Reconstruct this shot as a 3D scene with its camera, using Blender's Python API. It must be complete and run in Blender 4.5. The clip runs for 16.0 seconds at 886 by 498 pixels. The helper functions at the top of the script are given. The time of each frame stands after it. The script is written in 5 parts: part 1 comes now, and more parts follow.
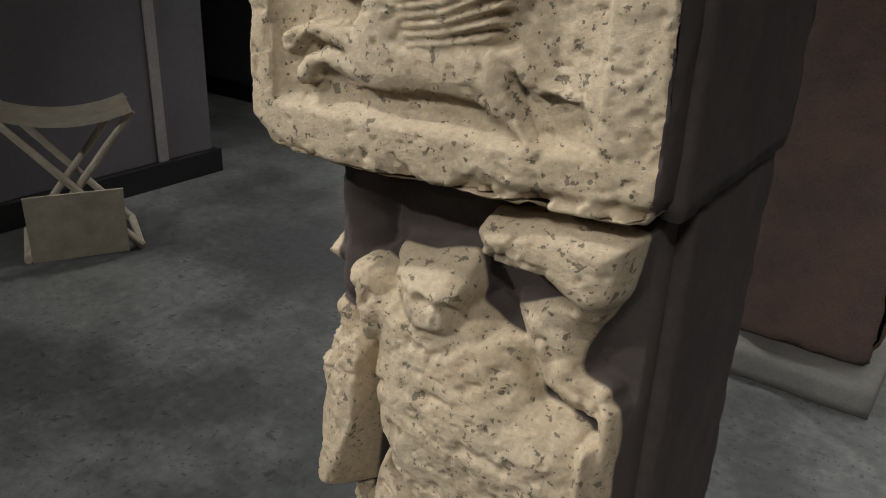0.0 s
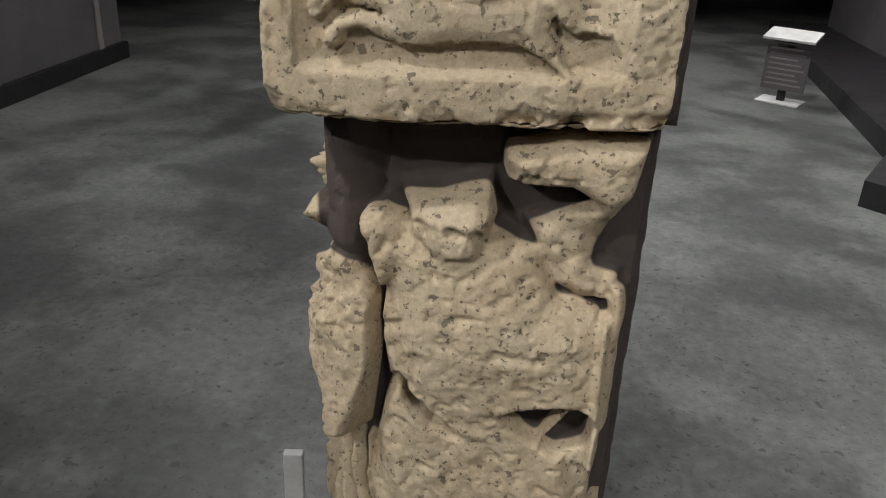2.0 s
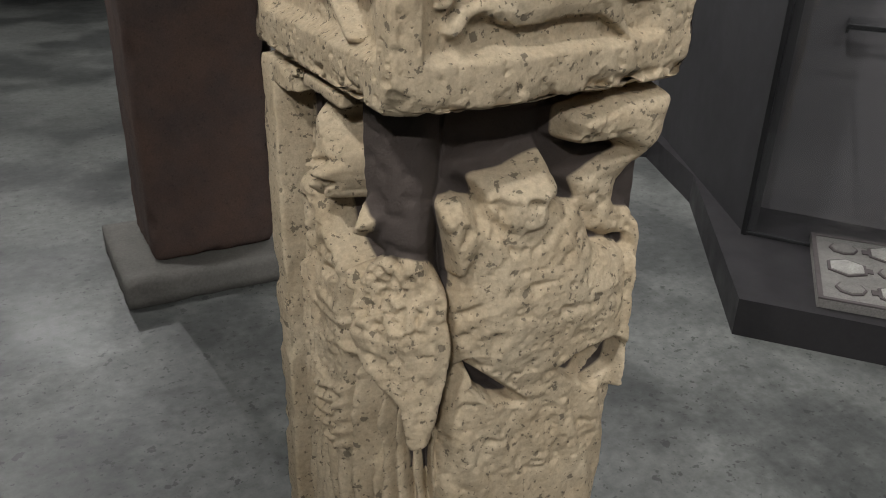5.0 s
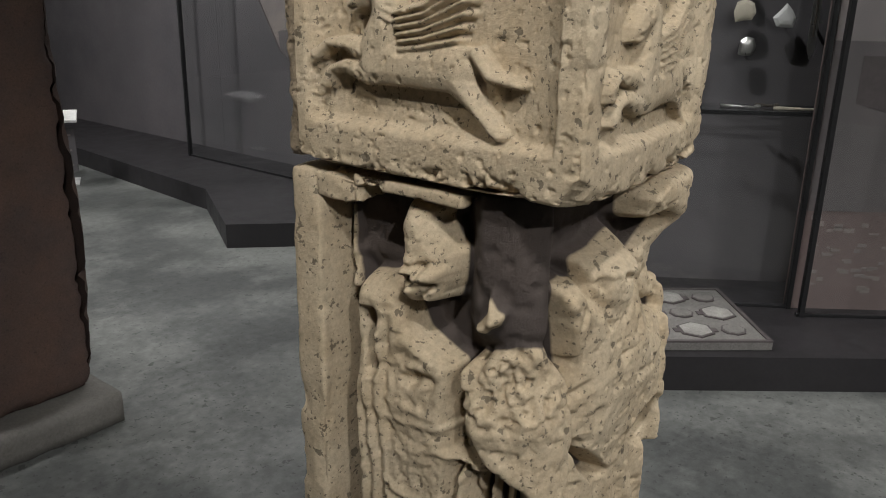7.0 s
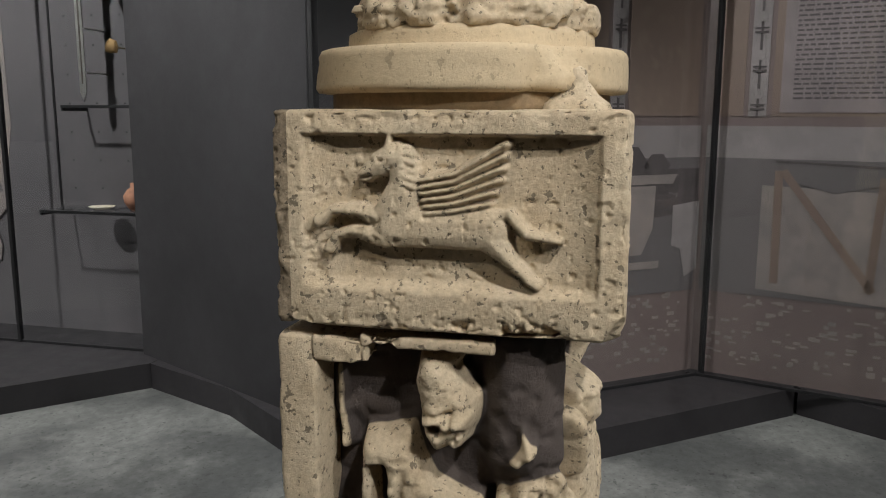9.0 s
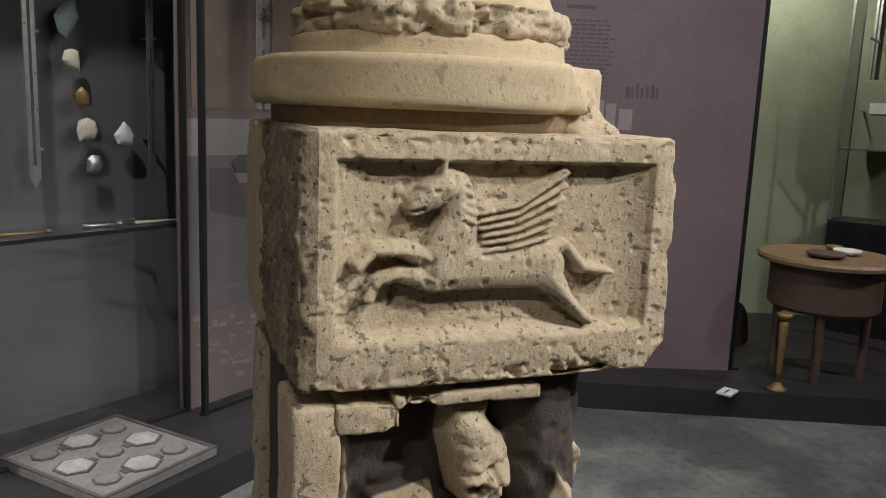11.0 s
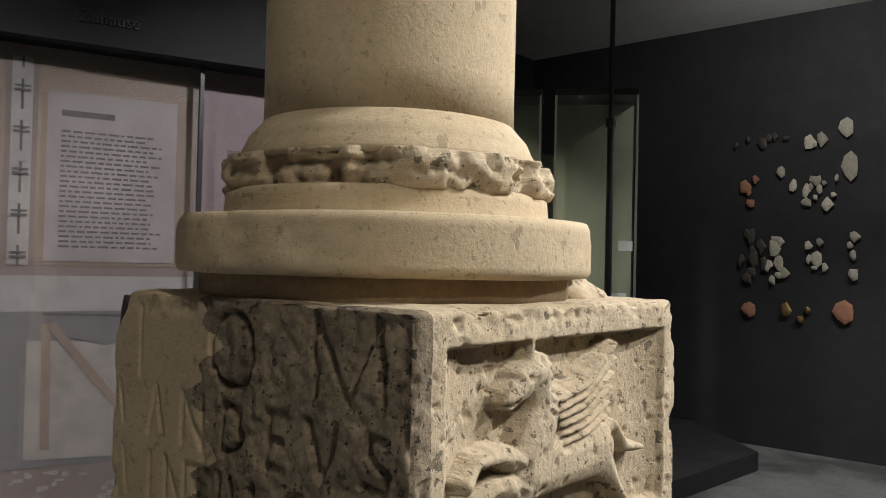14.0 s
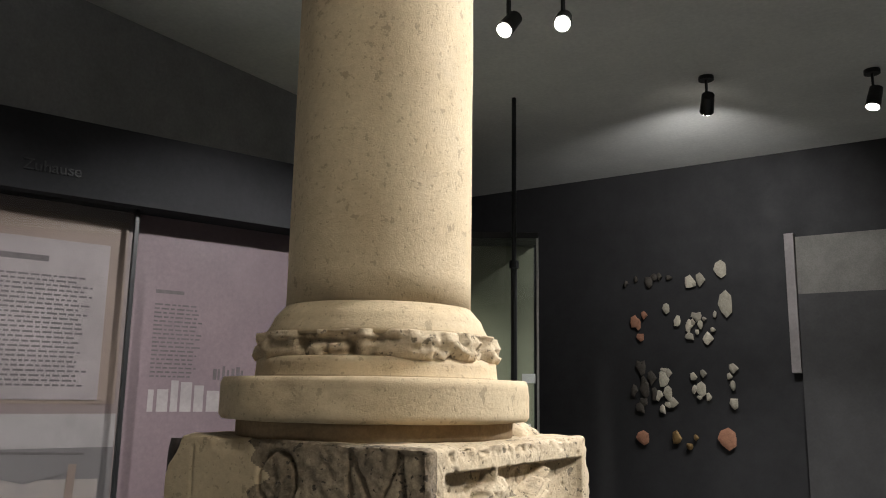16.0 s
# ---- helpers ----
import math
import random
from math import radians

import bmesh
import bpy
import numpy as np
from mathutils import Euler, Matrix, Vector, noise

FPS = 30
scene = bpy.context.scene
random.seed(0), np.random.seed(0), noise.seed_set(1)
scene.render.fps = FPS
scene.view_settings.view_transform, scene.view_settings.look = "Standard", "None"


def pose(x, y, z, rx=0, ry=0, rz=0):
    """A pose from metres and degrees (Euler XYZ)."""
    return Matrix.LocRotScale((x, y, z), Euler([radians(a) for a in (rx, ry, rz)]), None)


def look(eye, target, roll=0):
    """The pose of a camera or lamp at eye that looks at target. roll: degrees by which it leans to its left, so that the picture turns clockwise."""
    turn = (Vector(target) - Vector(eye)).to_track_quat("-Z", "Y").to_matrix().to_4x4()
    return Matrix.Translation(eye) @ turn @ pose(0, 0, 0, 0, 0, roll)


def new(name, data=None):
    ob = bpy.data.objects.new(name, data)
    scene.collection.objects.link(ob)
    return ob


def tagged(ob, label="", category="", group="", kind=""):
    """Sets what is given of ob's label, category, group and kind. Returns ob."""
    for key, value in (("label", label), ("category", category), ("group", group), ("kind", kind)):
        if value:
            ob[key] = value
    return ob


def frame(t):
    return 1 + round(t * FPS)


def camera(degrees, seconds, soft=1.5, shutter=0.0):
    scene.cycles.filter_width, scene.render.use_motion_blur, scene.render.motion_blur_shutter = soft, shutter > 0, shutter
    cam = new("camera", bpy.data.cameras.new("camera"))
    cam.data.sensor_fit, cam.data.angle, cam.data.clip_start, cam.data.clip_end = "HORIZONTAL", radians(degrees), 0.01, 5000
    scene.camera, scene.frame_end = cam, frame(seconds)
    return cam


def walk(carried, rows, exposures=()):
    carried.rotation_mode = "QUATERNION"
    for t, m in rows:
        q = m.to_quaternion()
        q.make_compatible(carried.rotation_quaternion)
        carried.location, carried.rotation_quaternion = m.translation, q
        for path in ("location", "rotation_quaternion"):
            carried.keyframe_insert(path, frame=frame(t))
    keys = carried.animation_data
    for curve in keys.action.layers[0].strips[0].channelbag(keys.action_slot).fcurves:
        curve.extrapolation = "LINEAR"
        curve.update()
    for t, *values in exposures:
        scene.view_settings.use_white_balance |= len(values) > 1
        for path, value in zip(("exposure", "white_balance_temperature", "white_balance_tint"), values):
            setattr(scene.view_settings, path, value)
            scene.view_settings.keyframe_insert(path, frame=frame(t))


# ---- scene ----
cam = camera(57.8, 16.0, soft=1.0)
PATH = [
    (0, (0.471, -0.841, 1.563), (-0.588, 0.658, 0.769), 2.3),
    (0.5, (0.429, -0.975, 1.566), (-0.435, 0.644, 0.769), 3.8),
    (1, (0.295, -0.993, 1.555), (-0.345, 0.695, 0.694), 0.9),
    (1.5, (0.181, -1.009, 1.551), (-0.245, 0.74, 0.68), 2.4),
    (2, (0.087, -1.109, 1.556), (-0.124, 0.693, 0.714), 2.5),
    (2.5, (-0.03, -1.225, 1.57), (-0.013, 0.594, 0.739), 3.0),
    (3, (-0.153, -1.225, 1.549), (-0.033, 0.573, 0.682), 2.3),
    (3.5, (-0.305, -1.191, 1.566), (0.0, 0.576, 0.68), 1.5),
    (3.7, (-0.375, -1.181, 1.571), (0.049, 0.565, 0.692), 2.0),
    (5.8, (-0.721, -0.847, 1.528), (0.409, 0.587, 0.712), -0.6),
    (6, (-0.786, -0.83, 1.533), (0.425, 0.56, 0.757), -1.4),
    (6.5, (-0.932, -0.778, 1.548), (0.448, 0.502, 0.872), -0.2),
    (7, (-0.989, -0.647, 1.527), (0.506, 0.531, 0.914), 1.2),
    (7.3, (-1.084, -0.614, 1.571), (0.54, 0.449, 1.09), 2.0),
    (7.5, (-1.038, -0.523, 1.555), (0.64, 0.461, 1.092), 0.5),
    (8, (-1.131, -0.43, 1.562), (0.669, 0.339, 1.154), 0.1),
    (8.5, (-1.222, -0.33, 1.562), (0.672, 0.23, 1.245), 0.9),
    (8.7, (-1.24, -0.304, 1.57), (0.661, 0.229, 1.25), 0.6),
    (10.8, (-1.099, 0.358, 1.621), (0.779, -0.238, 1.275), 1.9),
    (11, (-1.07, 0.378, 1.616), (0.781, -0.298, 1.273), 2.3),
    (11.5, (-0.942, 0.423, 1.61), (0.829, -0.444, 1.274), 1.4),
    (12, (-0.86, 0.467, 1.612), (0.846, -0.519, 1.267), 2.2),
    (12.5, (-0.81, 0.567, 1.608), (0.743, -0.642, 1.253), 1.7),
    (13, (-0.784, 0.677, 1.621), (0.674, -0.673, 1.389), 1.4),
    (13.5, (-0.72, 0.692, 1.618), (0.688, -0.725, 1.534), 1.1),
    (14, (-0.654, 0.695, 1.629), (0.651, -0.821, 1.666), 1.3),
    (14.5, (-0.649, 0.796, 1.629), (0.529, -0.817, 1.732), 0.0),
    (15, (-0.675, 0.938, 1.627), (0.426, -0.731, 1.657), 1.3),
    (15.5, (-0.715, 1.005, 1.644), (0.386, -0.649, 1.871), 1.6),
    (16, (-0.78, 1.031, 1.654), (0.312, -0.606, 2.012), 0.9),
]
walk(cam, [(t, look(eye, target, roll)) for t, eye, target, roll in PATH],
     exposures=[(0.0, -0.05), (1.5, -0.12), (3.5, -0.24), (6.0, -0.28), (8.0, -0.22), (11.0, 0.04), (12.0, 0.06), (12.5, 0.02), (13.3, 0.25), (14.0, 0.42), (15.2, 0.52), (16.0, 0.78)])

# ---- light ----
world = bpy.data.worlds.new("world")
scene.world = world
world.use_nodes = True
world.node_tree.nodes["Background"].inputs[0].default_value = (0.5, 0.52, 0.55, 1)
world.node_tree.nodes["Background"].inputs[1].default_value = 0.012
CEIL = 4.0


def lamp(eye, target, watts, cone=50, colour=(1.0, 0.98, 0.965), size=0.05, blend=0.6):
    data = bpy.data.lights.new("spot_lamp", "SPOT")
    data.energy, data.color, data.shadow_soft_size = watts, colour, size
    data.spot_size, data.spot_blend = radians(cone), blend
    ob = new("spot_lamp", data)
    ob.matrix_world = look(eye, target)
    return ob


# the ceiling's spotlights, with unseen ones added as fill: place, aim, power, cone
SPOTS = [
    ((1.05, -2.92), (0.0, 0.0, 1.25), 138, 34),
    ((1.34, -2.80), (1.9, 0.5, 0.0), 170, 60),
    ((-1.95, -1.38), (0.0, 0.0, 1.85), 265, 38),
    # unseen spot, added to light the shaft and the inscription side
    ((-2.60, 1.10), (0.0, 0.1, 1.95), 96, 36),
    ((0.73, -4.70), (1.6, -6.9, 2.3), 75, 120),
    ((-0.31, -5.19), (0.5, -4.4, 0.0), 280, 115),
    # next eight: unseen fill, added to brighten floor, showcases and far end
    ((-1.60, 2.90), (-1.2, 3.4, 0.0), 250, 110),
    ((1.20, 1.20), (2.6, 0.1, 1.1), 250, 85),
    ((1.00, 3.60), (2.9, 3.4, 1.1), 400, 110),
    ((0.60, -1.60), (2.9, -1.9, 0.9), 195, 72),
    ((-2.60, -3.60), (-0.9, 0.2, 0.0), 380, 84),
    ((-0.60, 7.00), (-0.6, 6.0, 0.0), 300, 130),
    ((2.20, 2.90), (1.6, 1.9, 0.0), 130, 80),
    ((1.10, 6.40), (2.9, 6.2, 0.9), 260, 110),
    ((-1.90, 1.90), (-2.35, 3.05, 0.0), 110, 24),
    ((1.15, 3.90), (0.78, 2.45, 0.0), 110, 22),
]
for eye_, aim_, watts_, cone_ in SPOTS:
    d_ = (Vector(aim_) - Vector((*eye_, 3.78))).normalized()
    lamp(Vector((*eye_, 3.78)) + d_ * 0.09, aim_, watts_, cone_, (1.0, 0.93, 0.83) if eye_ == (-2.60, 1.10) else (1.0, 0.99, 0.985))


# ---- materials ----
def material(name, colour, rough=0.7, metal=0.0, second=None, scale=6.0, grain=60.0, grain_amount=0.25, bump=0.3,
             bump_scale=120.0, pits=0.0, pit_scale=45.0, emit=0.0, vary=0.0, soft=0.35):
    m = bpy.data.materials.new(name)
    m.use_nodes = True
    nt = m.node_tree
    b = nt.nodes["Principled BSDF"]
    b.inputs["Roughness"].default_value, b.inputs["Metallic"].default_value = rough, metal
    co = nt.nodes.new("ShaderNodeTexCoord")
    geo = nt.nodes.new("ShaderNodeNewGeometry")

    def noise_node(sc, detail=6.0, rough_=0.6):
        n = nt.nodes.new("ShaderNodeTexNoise")
        n.inputs["Scale"].default_value, n.inputs["Detail"].default_value, n.inputs["Roughness"].default_value = sc, detail, rough_
        nt.links.new(geo.outputs["Position"], n.inputs["Vector"])
        return n.outputs["Fac"]

    def ramp(src, lo, hi, a=0.0, z=1.0):
        r = nt.nodes.new("ShaderNodeMapRange")
        r.inputs[1].default_value, r.inputs[2].default_value, r.inputs[3].default_value, r.inputs[4].default_value = lo, hi, a, z
        nt.links.new(src, r.inputs[0])
        return r.outputs[0]

    def mix(fac, a, c, kind="MIX"):
        x = nt.nodes.new("ShaderNodeMix")
        x.data_type, x.blend_type = "RGBA", kind
        for sock, val in ((x.inputs[0], fac), (x.inputs[6], a), (x.inputs[7], c)):
            if isinstance(val, bpy.types.NodeSocket):
                nt.links.new(val, sock)
            else:
                sock.default_value = val if isinstance(val, (int, float)) else (*val, 1)
        return x.outputs[2]

    second = second or tuple(c * 0.72 for c in colour)
    col = mix(ramp(noise_node(scale, 5, 0.65), 0.5 - soft / 2, 0.5 + soft / 2), colour, second)
    g = ramp(noise_node(grain, 8, 0.7), 0.3, 0.7, 1 - grain_amount, 1 + grain_amount * 0.4)
    col = mix(1.0, col, g, "MULTIPLY")
    if vary:
        info = nt.nodes.new("ShaderNodeObjectInfo")
        col = mix(1.0, col, ramp(info.outputs["Random"], 0, 1, 1 - vary, 1 + vary), "MULTIPLY")
    height = noise_node(bump_scale, 8, 0.7)
    if pits:
        pn = ramp(noise_node(pit_scale, 4, 0.6), 0.635, 0.655)
        pn2 = ramp(noise_node(pit_scale * 2.7, 3, 0.55), 0.635, 0.66)
        both = nt.nodes.new("ShaderNodeMath")
        both.operation = "MAXIMUM"
        nt.links.new(pn, both.inputs[0]), nt.links.new(pn2, both.inputs[1])
        pit = both.outputs[0]
        col = mix(ramp(pit, 0, 1, 0, pits), col, tuple(c * 0.14 for c in colour))
        sub = nt.nodes.new("ShaderNodeMath")
        sub.operation = "MULTIPLY_ADD"
        nt.links.new(pit, sub.inputs[0])
        sub.inputs[1].default_value = -1.2 * pits
        nt.links.new(height, sub.inputs[2])
        height = sub.outputs[0]
    nt.links.new(col, b.inputs["Base Color"])
    bn = nt.nodes.new("ShaderNodeBump")
    bn.inputs["Strength"].default_value, bn.inputs["Distance"].default_value = bump, 0.004
    nt.links.new(height, bn.inputs["Height"])
    nt.links.new(bn.outputs[0], b.inputs["Normal"])
    nt.links.new(ramp(noise_node(scale * 2.3), 0.3, 0.7, max(0.02, rough - 0.1), min(1, rough + 0.1)), b.inputs["Roughness"])
    if emit:
        b.inputs["Emission Color"].default_value, b.inputs["Emission Strength"].default_value = (*colour, 1), emit
    return m


def glass_material():
    m = bpy.data.materials.new("case_glass")
    m.use_nodes = True
    nt = m.node_tree
    nt.nodes.remove(nt.nodes["Principled BSDF"])
    out = nt.nodes["Material Output"]
    clear, gloss, mixer, edge, power, gain = (nt.nodes.new("ShaderNode" + k) for k in ("BsdfTransparent", "BsdfGlossy", "MixShader", "LayerWeight", "Math", "Math"))
    clear.inputs[0].default_value = (0.95, 0.96, 0.96, 1)
    gloss.inputs["Roughness"].default_value = 0.03
    power.operation, power.inputs[1].default_value = "POWER", 4.0
    gain.operation, gain.inputs[1].default_value, gain.inputs[2].default_value = "MULTIPLY_ADD", 0.6, 0.035
    nt.links.new(edge.outputs["Facing"], power.inputs[0]), nt.links.new(power.outputs[0], gain.inputs[0])
    nt.links.new(gain.outputs[0], mixer.inputs[0]), nt.links.new(clear.outputs[0], mixer.inputs[1])
    nt.links.new(gloss.outputs[0], mixer.inputs[2]), nt.links.new(mixer.outputs[0], out.inputs[0])
    return m


STONE = material("pale_limestone", (0.60, 0.495, 0.345), 0.85, second=(0.49, 0.385, 0.25), scale=9, grain=110, grain_amount=0.28, bump=0.65, bump_scale=190, pits=0.72, pit_scale=46)
STONE_SMOOTH = material("repaired_limestone", (0.58, 0.465, 0.30), 0.8, second=(0.50, 0.39, 0.245), scale=6, grain=90, grain_amount=0.15, bump=0.35, bump_scale=220, pits=0.32, pit_scale=48)
STONE_DARK = material("weathered_limestone", (0.38, 0.30, 0.20), 0.9, second=(0.17, 0.13, 0.085), scale=14, grain=120, grain_amount=0.5, bump=0.8, bump_scale=140, pits=0.9, pit_scale=55)
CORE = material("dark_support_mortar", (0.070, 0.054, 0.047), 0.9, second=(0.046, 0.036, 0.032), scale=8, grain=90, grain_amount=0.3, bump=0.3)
# brown that paints the slab's shade onto the recessed neck course
NECK_SHADE = material("neck_shade_brown", (0.34, 0.24, 0.13), 0.9, second=(0.24, 0.165, 0.095), scale=8, grain=90, grain_amount=0.3, bump=0.3)
SAND = material("red_sandstone", (0.115, 0.068, 0.050), 0.85, second=(0.070, 0.050, 0.045), scale=4, grain=160, grain_amount=0.3, bump=0.4, bump_scale=200, pits=0.3, pit_scale=50)
FLOOR = material("polished_screed", (0.172, 0.178, 0.168), 0.42, second=(0.082, 0.086, 0.083), scale=1.1, grain=22, grain_amount=0.4, bump=0.06, bump_scale=90, pits=0.6, pit_scale=17, soft=0.14)
CONCRETE = material("grey_concrete", (0.20, 0.19, 0.17), 0.75, scale=5, grain=90, bump=0.15)
DARKWALL = material("anthracite_paint", (0.024, 0.023, 0.025), 0.75, scale=2.0, grain=70, grain_amount=0.2, bump=0.05)
PLATFORM = material("black_lacquered_board", (0.022, 0.020, 0.022), 0.55, scale=3.0, grain=60, grain_amount=0.2, bump=0.03)
CEILING = material("grey_plaster", (0.86, 0.85, 0.81), 0.9, second=(0.72, 0.71, 0.68), scale=1.2, grain=30, grain_amount=0.12, bump=0.08)
TAUPE = material("taupe_panel", (0.17, 0.13, 0.12), 0.6, second=(0.14, 0.105, 0.10), scale=1.5, grain=40, grain_amount=0.15, bump=0.03)
MAUVE = material("mauve_panel", (0.16, 0.115, 0.125), 0.6, second=(0.125, 0.09, 0.10), scale=1.5, grain=40, grain_amount=0.15, bump=0.03)
GREYPANEL = material("slate_panel", (0.115, 0.105, 0.11), 0.6, second=(0.085, 0.08, 0.085), scale=1.5, grain=40, grain_amount=0.15, bump=0.03)
PALE = material("pale_painted_band", (0.28, 0.25, 0.245), 0.6, scale=3, grain=40, grain_amount=0.15, bump=0.03)
TEXTPANEL = material("pale_text_panel", (0.25, 0.21, 0.21), 0.6, scale=3, grain=40, grain_amount=0.1, bump=0.02)
INK = material("dark_print", (0.095, 0.08, 0.08), 0.7, scale=5, bump=0.0)
BLACK = material("black_steel", (0.012, 0.012, 0.013), 0.4, metal=0.0, scale=5, bump=0.02)
STEEL = material("brushed_steel", (0.62, 0.61, 0.58), 0.35, metal=0.9, scale=20, grain=200, bump=0.05)
WHITE = material("white_board", (0.72, 0.72, 0.70), 0.6, scale=8, grain=60, grain_amount=0.08, bump=0.03)
IRON = material("corroded_iron", (0.10, 0.085, 0.07), 0.7, metal=0.3, scale=30, grain=120, grain_amount=0.4, bump=0.3)
BRONZE = material("dull_bronze", (0.30, 0.19, 0.08), 0.5, metal=0.6, scale=30, grain=120, grain_amount=0.3, bump=0.2)
VERDIGRIS = material("verdigris_bronze", (0.23, 0.29, 0.25), 0.7, scale=30, grain=120, grain_amount=0.3, bump=0.2)
WOOD = material("oiled_wood", (0.24, 0.145, 0.075), 0.5, scale=12, grain=80, grain_amount=0.3, bump=0.1)
DARKWOOD = material("dark_wood", (0.09, 0.055, 0.04), 0.55, scale=10, grain=80, grain_amount=0.3, bump=0.1)
CLOTH = material("pale_canvas", (0.45, 0.40, 0.31), 0.9, scale=10, grain=200, grain_amount=0.2, bump=0.2)
TERRA = material("terracotta", (0.42, 0.20, 0.12), 0.8, scale=30, grain=90, bump=0.2)
GREENWALL = material("olive_green_panel", (0.27, 0.29, 0.20), 0.7, scale=2, grain=40, grain_amount=0.15, bump=0.03)
CREAM = material("cream_sherd", (0.55, 0.50, 0.40), 0.8, scale=30, grain=90, bump=0.2, vary=0.35)
MOSAIC = material("mosaic_bed", (0.22, 0.21, 0.195), 0.8, scale=25, grain=150, grain_amount=0.35, bump=0.3)
MOSAICPALE = material("pale_mosaic_field", (0.42, 0.41, 0.38), 0.8, second=(0.28, 0.27, 0.25), scale=18, grain=150, grain_amount=0.4, bump=0.3)
LENS = material("lit_lamp_glass", (1.0, 0.95, 0.85), 0.3, emit=14.0, bump=0.0)
GLASS = glass_material()


# ---- mesh helpers ----
def part(name, bm, mat, parent=None, label="", smooth=False):
    me = bpy.data.meshes.new(name)
    bm.to_mesh(me)
    bm.free()
    if smooth:
        me.shade_smooth()
    me.materials.append(mat)
    ob = new(name, me)
    ob.parent = parent
    if label:
        tagged(ob, label)
    return ob


def thing(name, place, label, category, group="", turn=0.0, kind=""):
    e = new(name)
    e.matrix_world = pose(*place, 0, 0, turn)
    return tagged(e, label, category, group, kind)


def box(bm, lo, hi, bevel=0.0, m=None):
    r = bmesh.ops.create_cube(bm, size=1.0)
    c = [(a + b) / 2 for a, b in zip(lo, hi)]
    d = [b - a for a, b in zip(lo, hi)]
    for v in r["verts"]:
        v.co = Vector([c[k] + v.co[k] * d[k] for k in range(3)])
    if bevel:
        edges = list({e for v in r["verts"] for e in v.link_edges})
        out = bmesh.ops.bevel(bm, geom=edges, offset=bevel, segments=2, affect="EDGES", profile=0.5)
        r = {"verts": list({v for f in out["faces"] for v in f.verts} | {v for v in r["verts"] if v.is_valid})}
    if m is not None:
        made = [v for v in r["verts"] if v.is_valid]
        bmesh.ops.transform(bm, matrix=m, verts=made)
        if m.determinant() < 0:
            bmesh.ops.reverse_faces(bm, faces=list({f for v in made for f in v.link_faces}))
    return bm


def boxed(lo, hi, bevel=0.0, m=None):
    return box(bmesh.new(), lo, hi, bevel, m)


def rod(bm, a, b, r1, r2=None, seg=12):
    a, b = Vector(a), Vector(b)
    r2 = r1 if r2 is None else r2
    q = (b - a).to_track_quat("Z", "Y").to_matrix().to_4x4()
    bmesh.ops.create_cone(bm, cap_ends=True, segments=seg, radius1=r1, radius2=r2, depth=(b - a).length, matrix=Matrix.Translation((a + b) / 2) @ q)
    return bm


def ball(bm, c, r, m=None, seg=14):
    r = (r, r, r) if isinstance(r, (int, float)) else r
    t = Matrix.Translation(c) @ (m or Matrix()) @ Matrix.Diagonal((*r, 1))
    bmesh.ops.create_uvsphere(bm, u_segments=seg, v_segments=seg // 2 + 1, radius=1.0, matrix=t)
    return bm


def lathe(bm, profile, seg=40, centre=(0, 0, 0), wob=None):
    rings = []
    for r, z in profile:
        ring = []
        for k in range(seg):
            a = 2 * math.pi * k / seg
            rr = r + (wob(a, z) if wob else 0)
            ring.append(bm.verts.new((centre[0] + rr * math.cos(a), centre[1] + rr * math.sin(a), centre[2] + z)))
        rings.append(ring)
    for p, q in zip(rings, rings[1:]):
        for k in range(seg):
            bm.faces.new((p[k], p[(k + 1) % seg], q[(k + 1) % seg], q[k]))
    bm.faces.new(rings[0][::-1]), bm.faces.new(rings[-1])
    return bm


def prism(points, z0, z1):
    """A slab with the outline points, counter-clockwise, from z0 to z1."""
    bm = bmesh.new()
    lo = [bm.verts.new((x, y, z0)) for x, y in points]
    hi = [bm.verts.new((x, y, z1)) for x, y in points]
    bm.faces.new(lo[::-1]), bm.faces.new(hi)
    for k in range(len(points)):
        j = (k + 1) % len(points)
        bm.faces.new((lo[k], lo[j], hi[j], hi[k]))
    bmesh.ops.recalc_face_normals(bm, faces=bm.faces)
    return bm


def wall_frame(p, q):
    """A frame on the line from p to q: x along it, y out of it to the right-hand side seen from above, z up."""
    d = Vector((q[0] - p[0], q[1] - p[1], 0))
    u = d.normalized()
    n = Vector((u.y, -u.x, 0))
    m = Matrix((u, n, (0, 0, 1))).transposed().to_4x4()
    return Matrix.Translation((p[0], p[1], 0)) @ m, d.length


# smooth lattice noise on arrays
def lattice(ix, iy, iz, seed):
    h = (ix * 374761393 + iy * 668265263 + iz * 2147483647 + seed * 974711) & 0xFFFFFFFF
    h = ((h ^ (h >> 13)) * 1274126177) & 0xFFFFFFFF
    return ((h ^ (h >> 16)) & 0xFFFF) / 65535.0


def vnoise(x, y, z, seed=0):
    x, y, z = np.broadcast_arrays(np.asarray(x, float), np.asarray(y, float), np.asarray(z, float))
    ix, iy, iz = (np.floor(v).astype(np.int64) for v in (x, y, z))
    fx, fy, fz = x - ix, y - iy, z - iz
    fx, fy, fz = (f * f * (3 - 2 * f) for f in (fx, fy, fz))
    out = 0
    for a in (0, 1):
        for b in (0, 1):
            for c in (0, 1):
                w = (fx if a else 1 - fx) * (fy if b else 1 - fy) * (fz if c else 1 - fz)
                out = out + w * lattice(ix + a, iy + b, iz + c, seed)
    return out


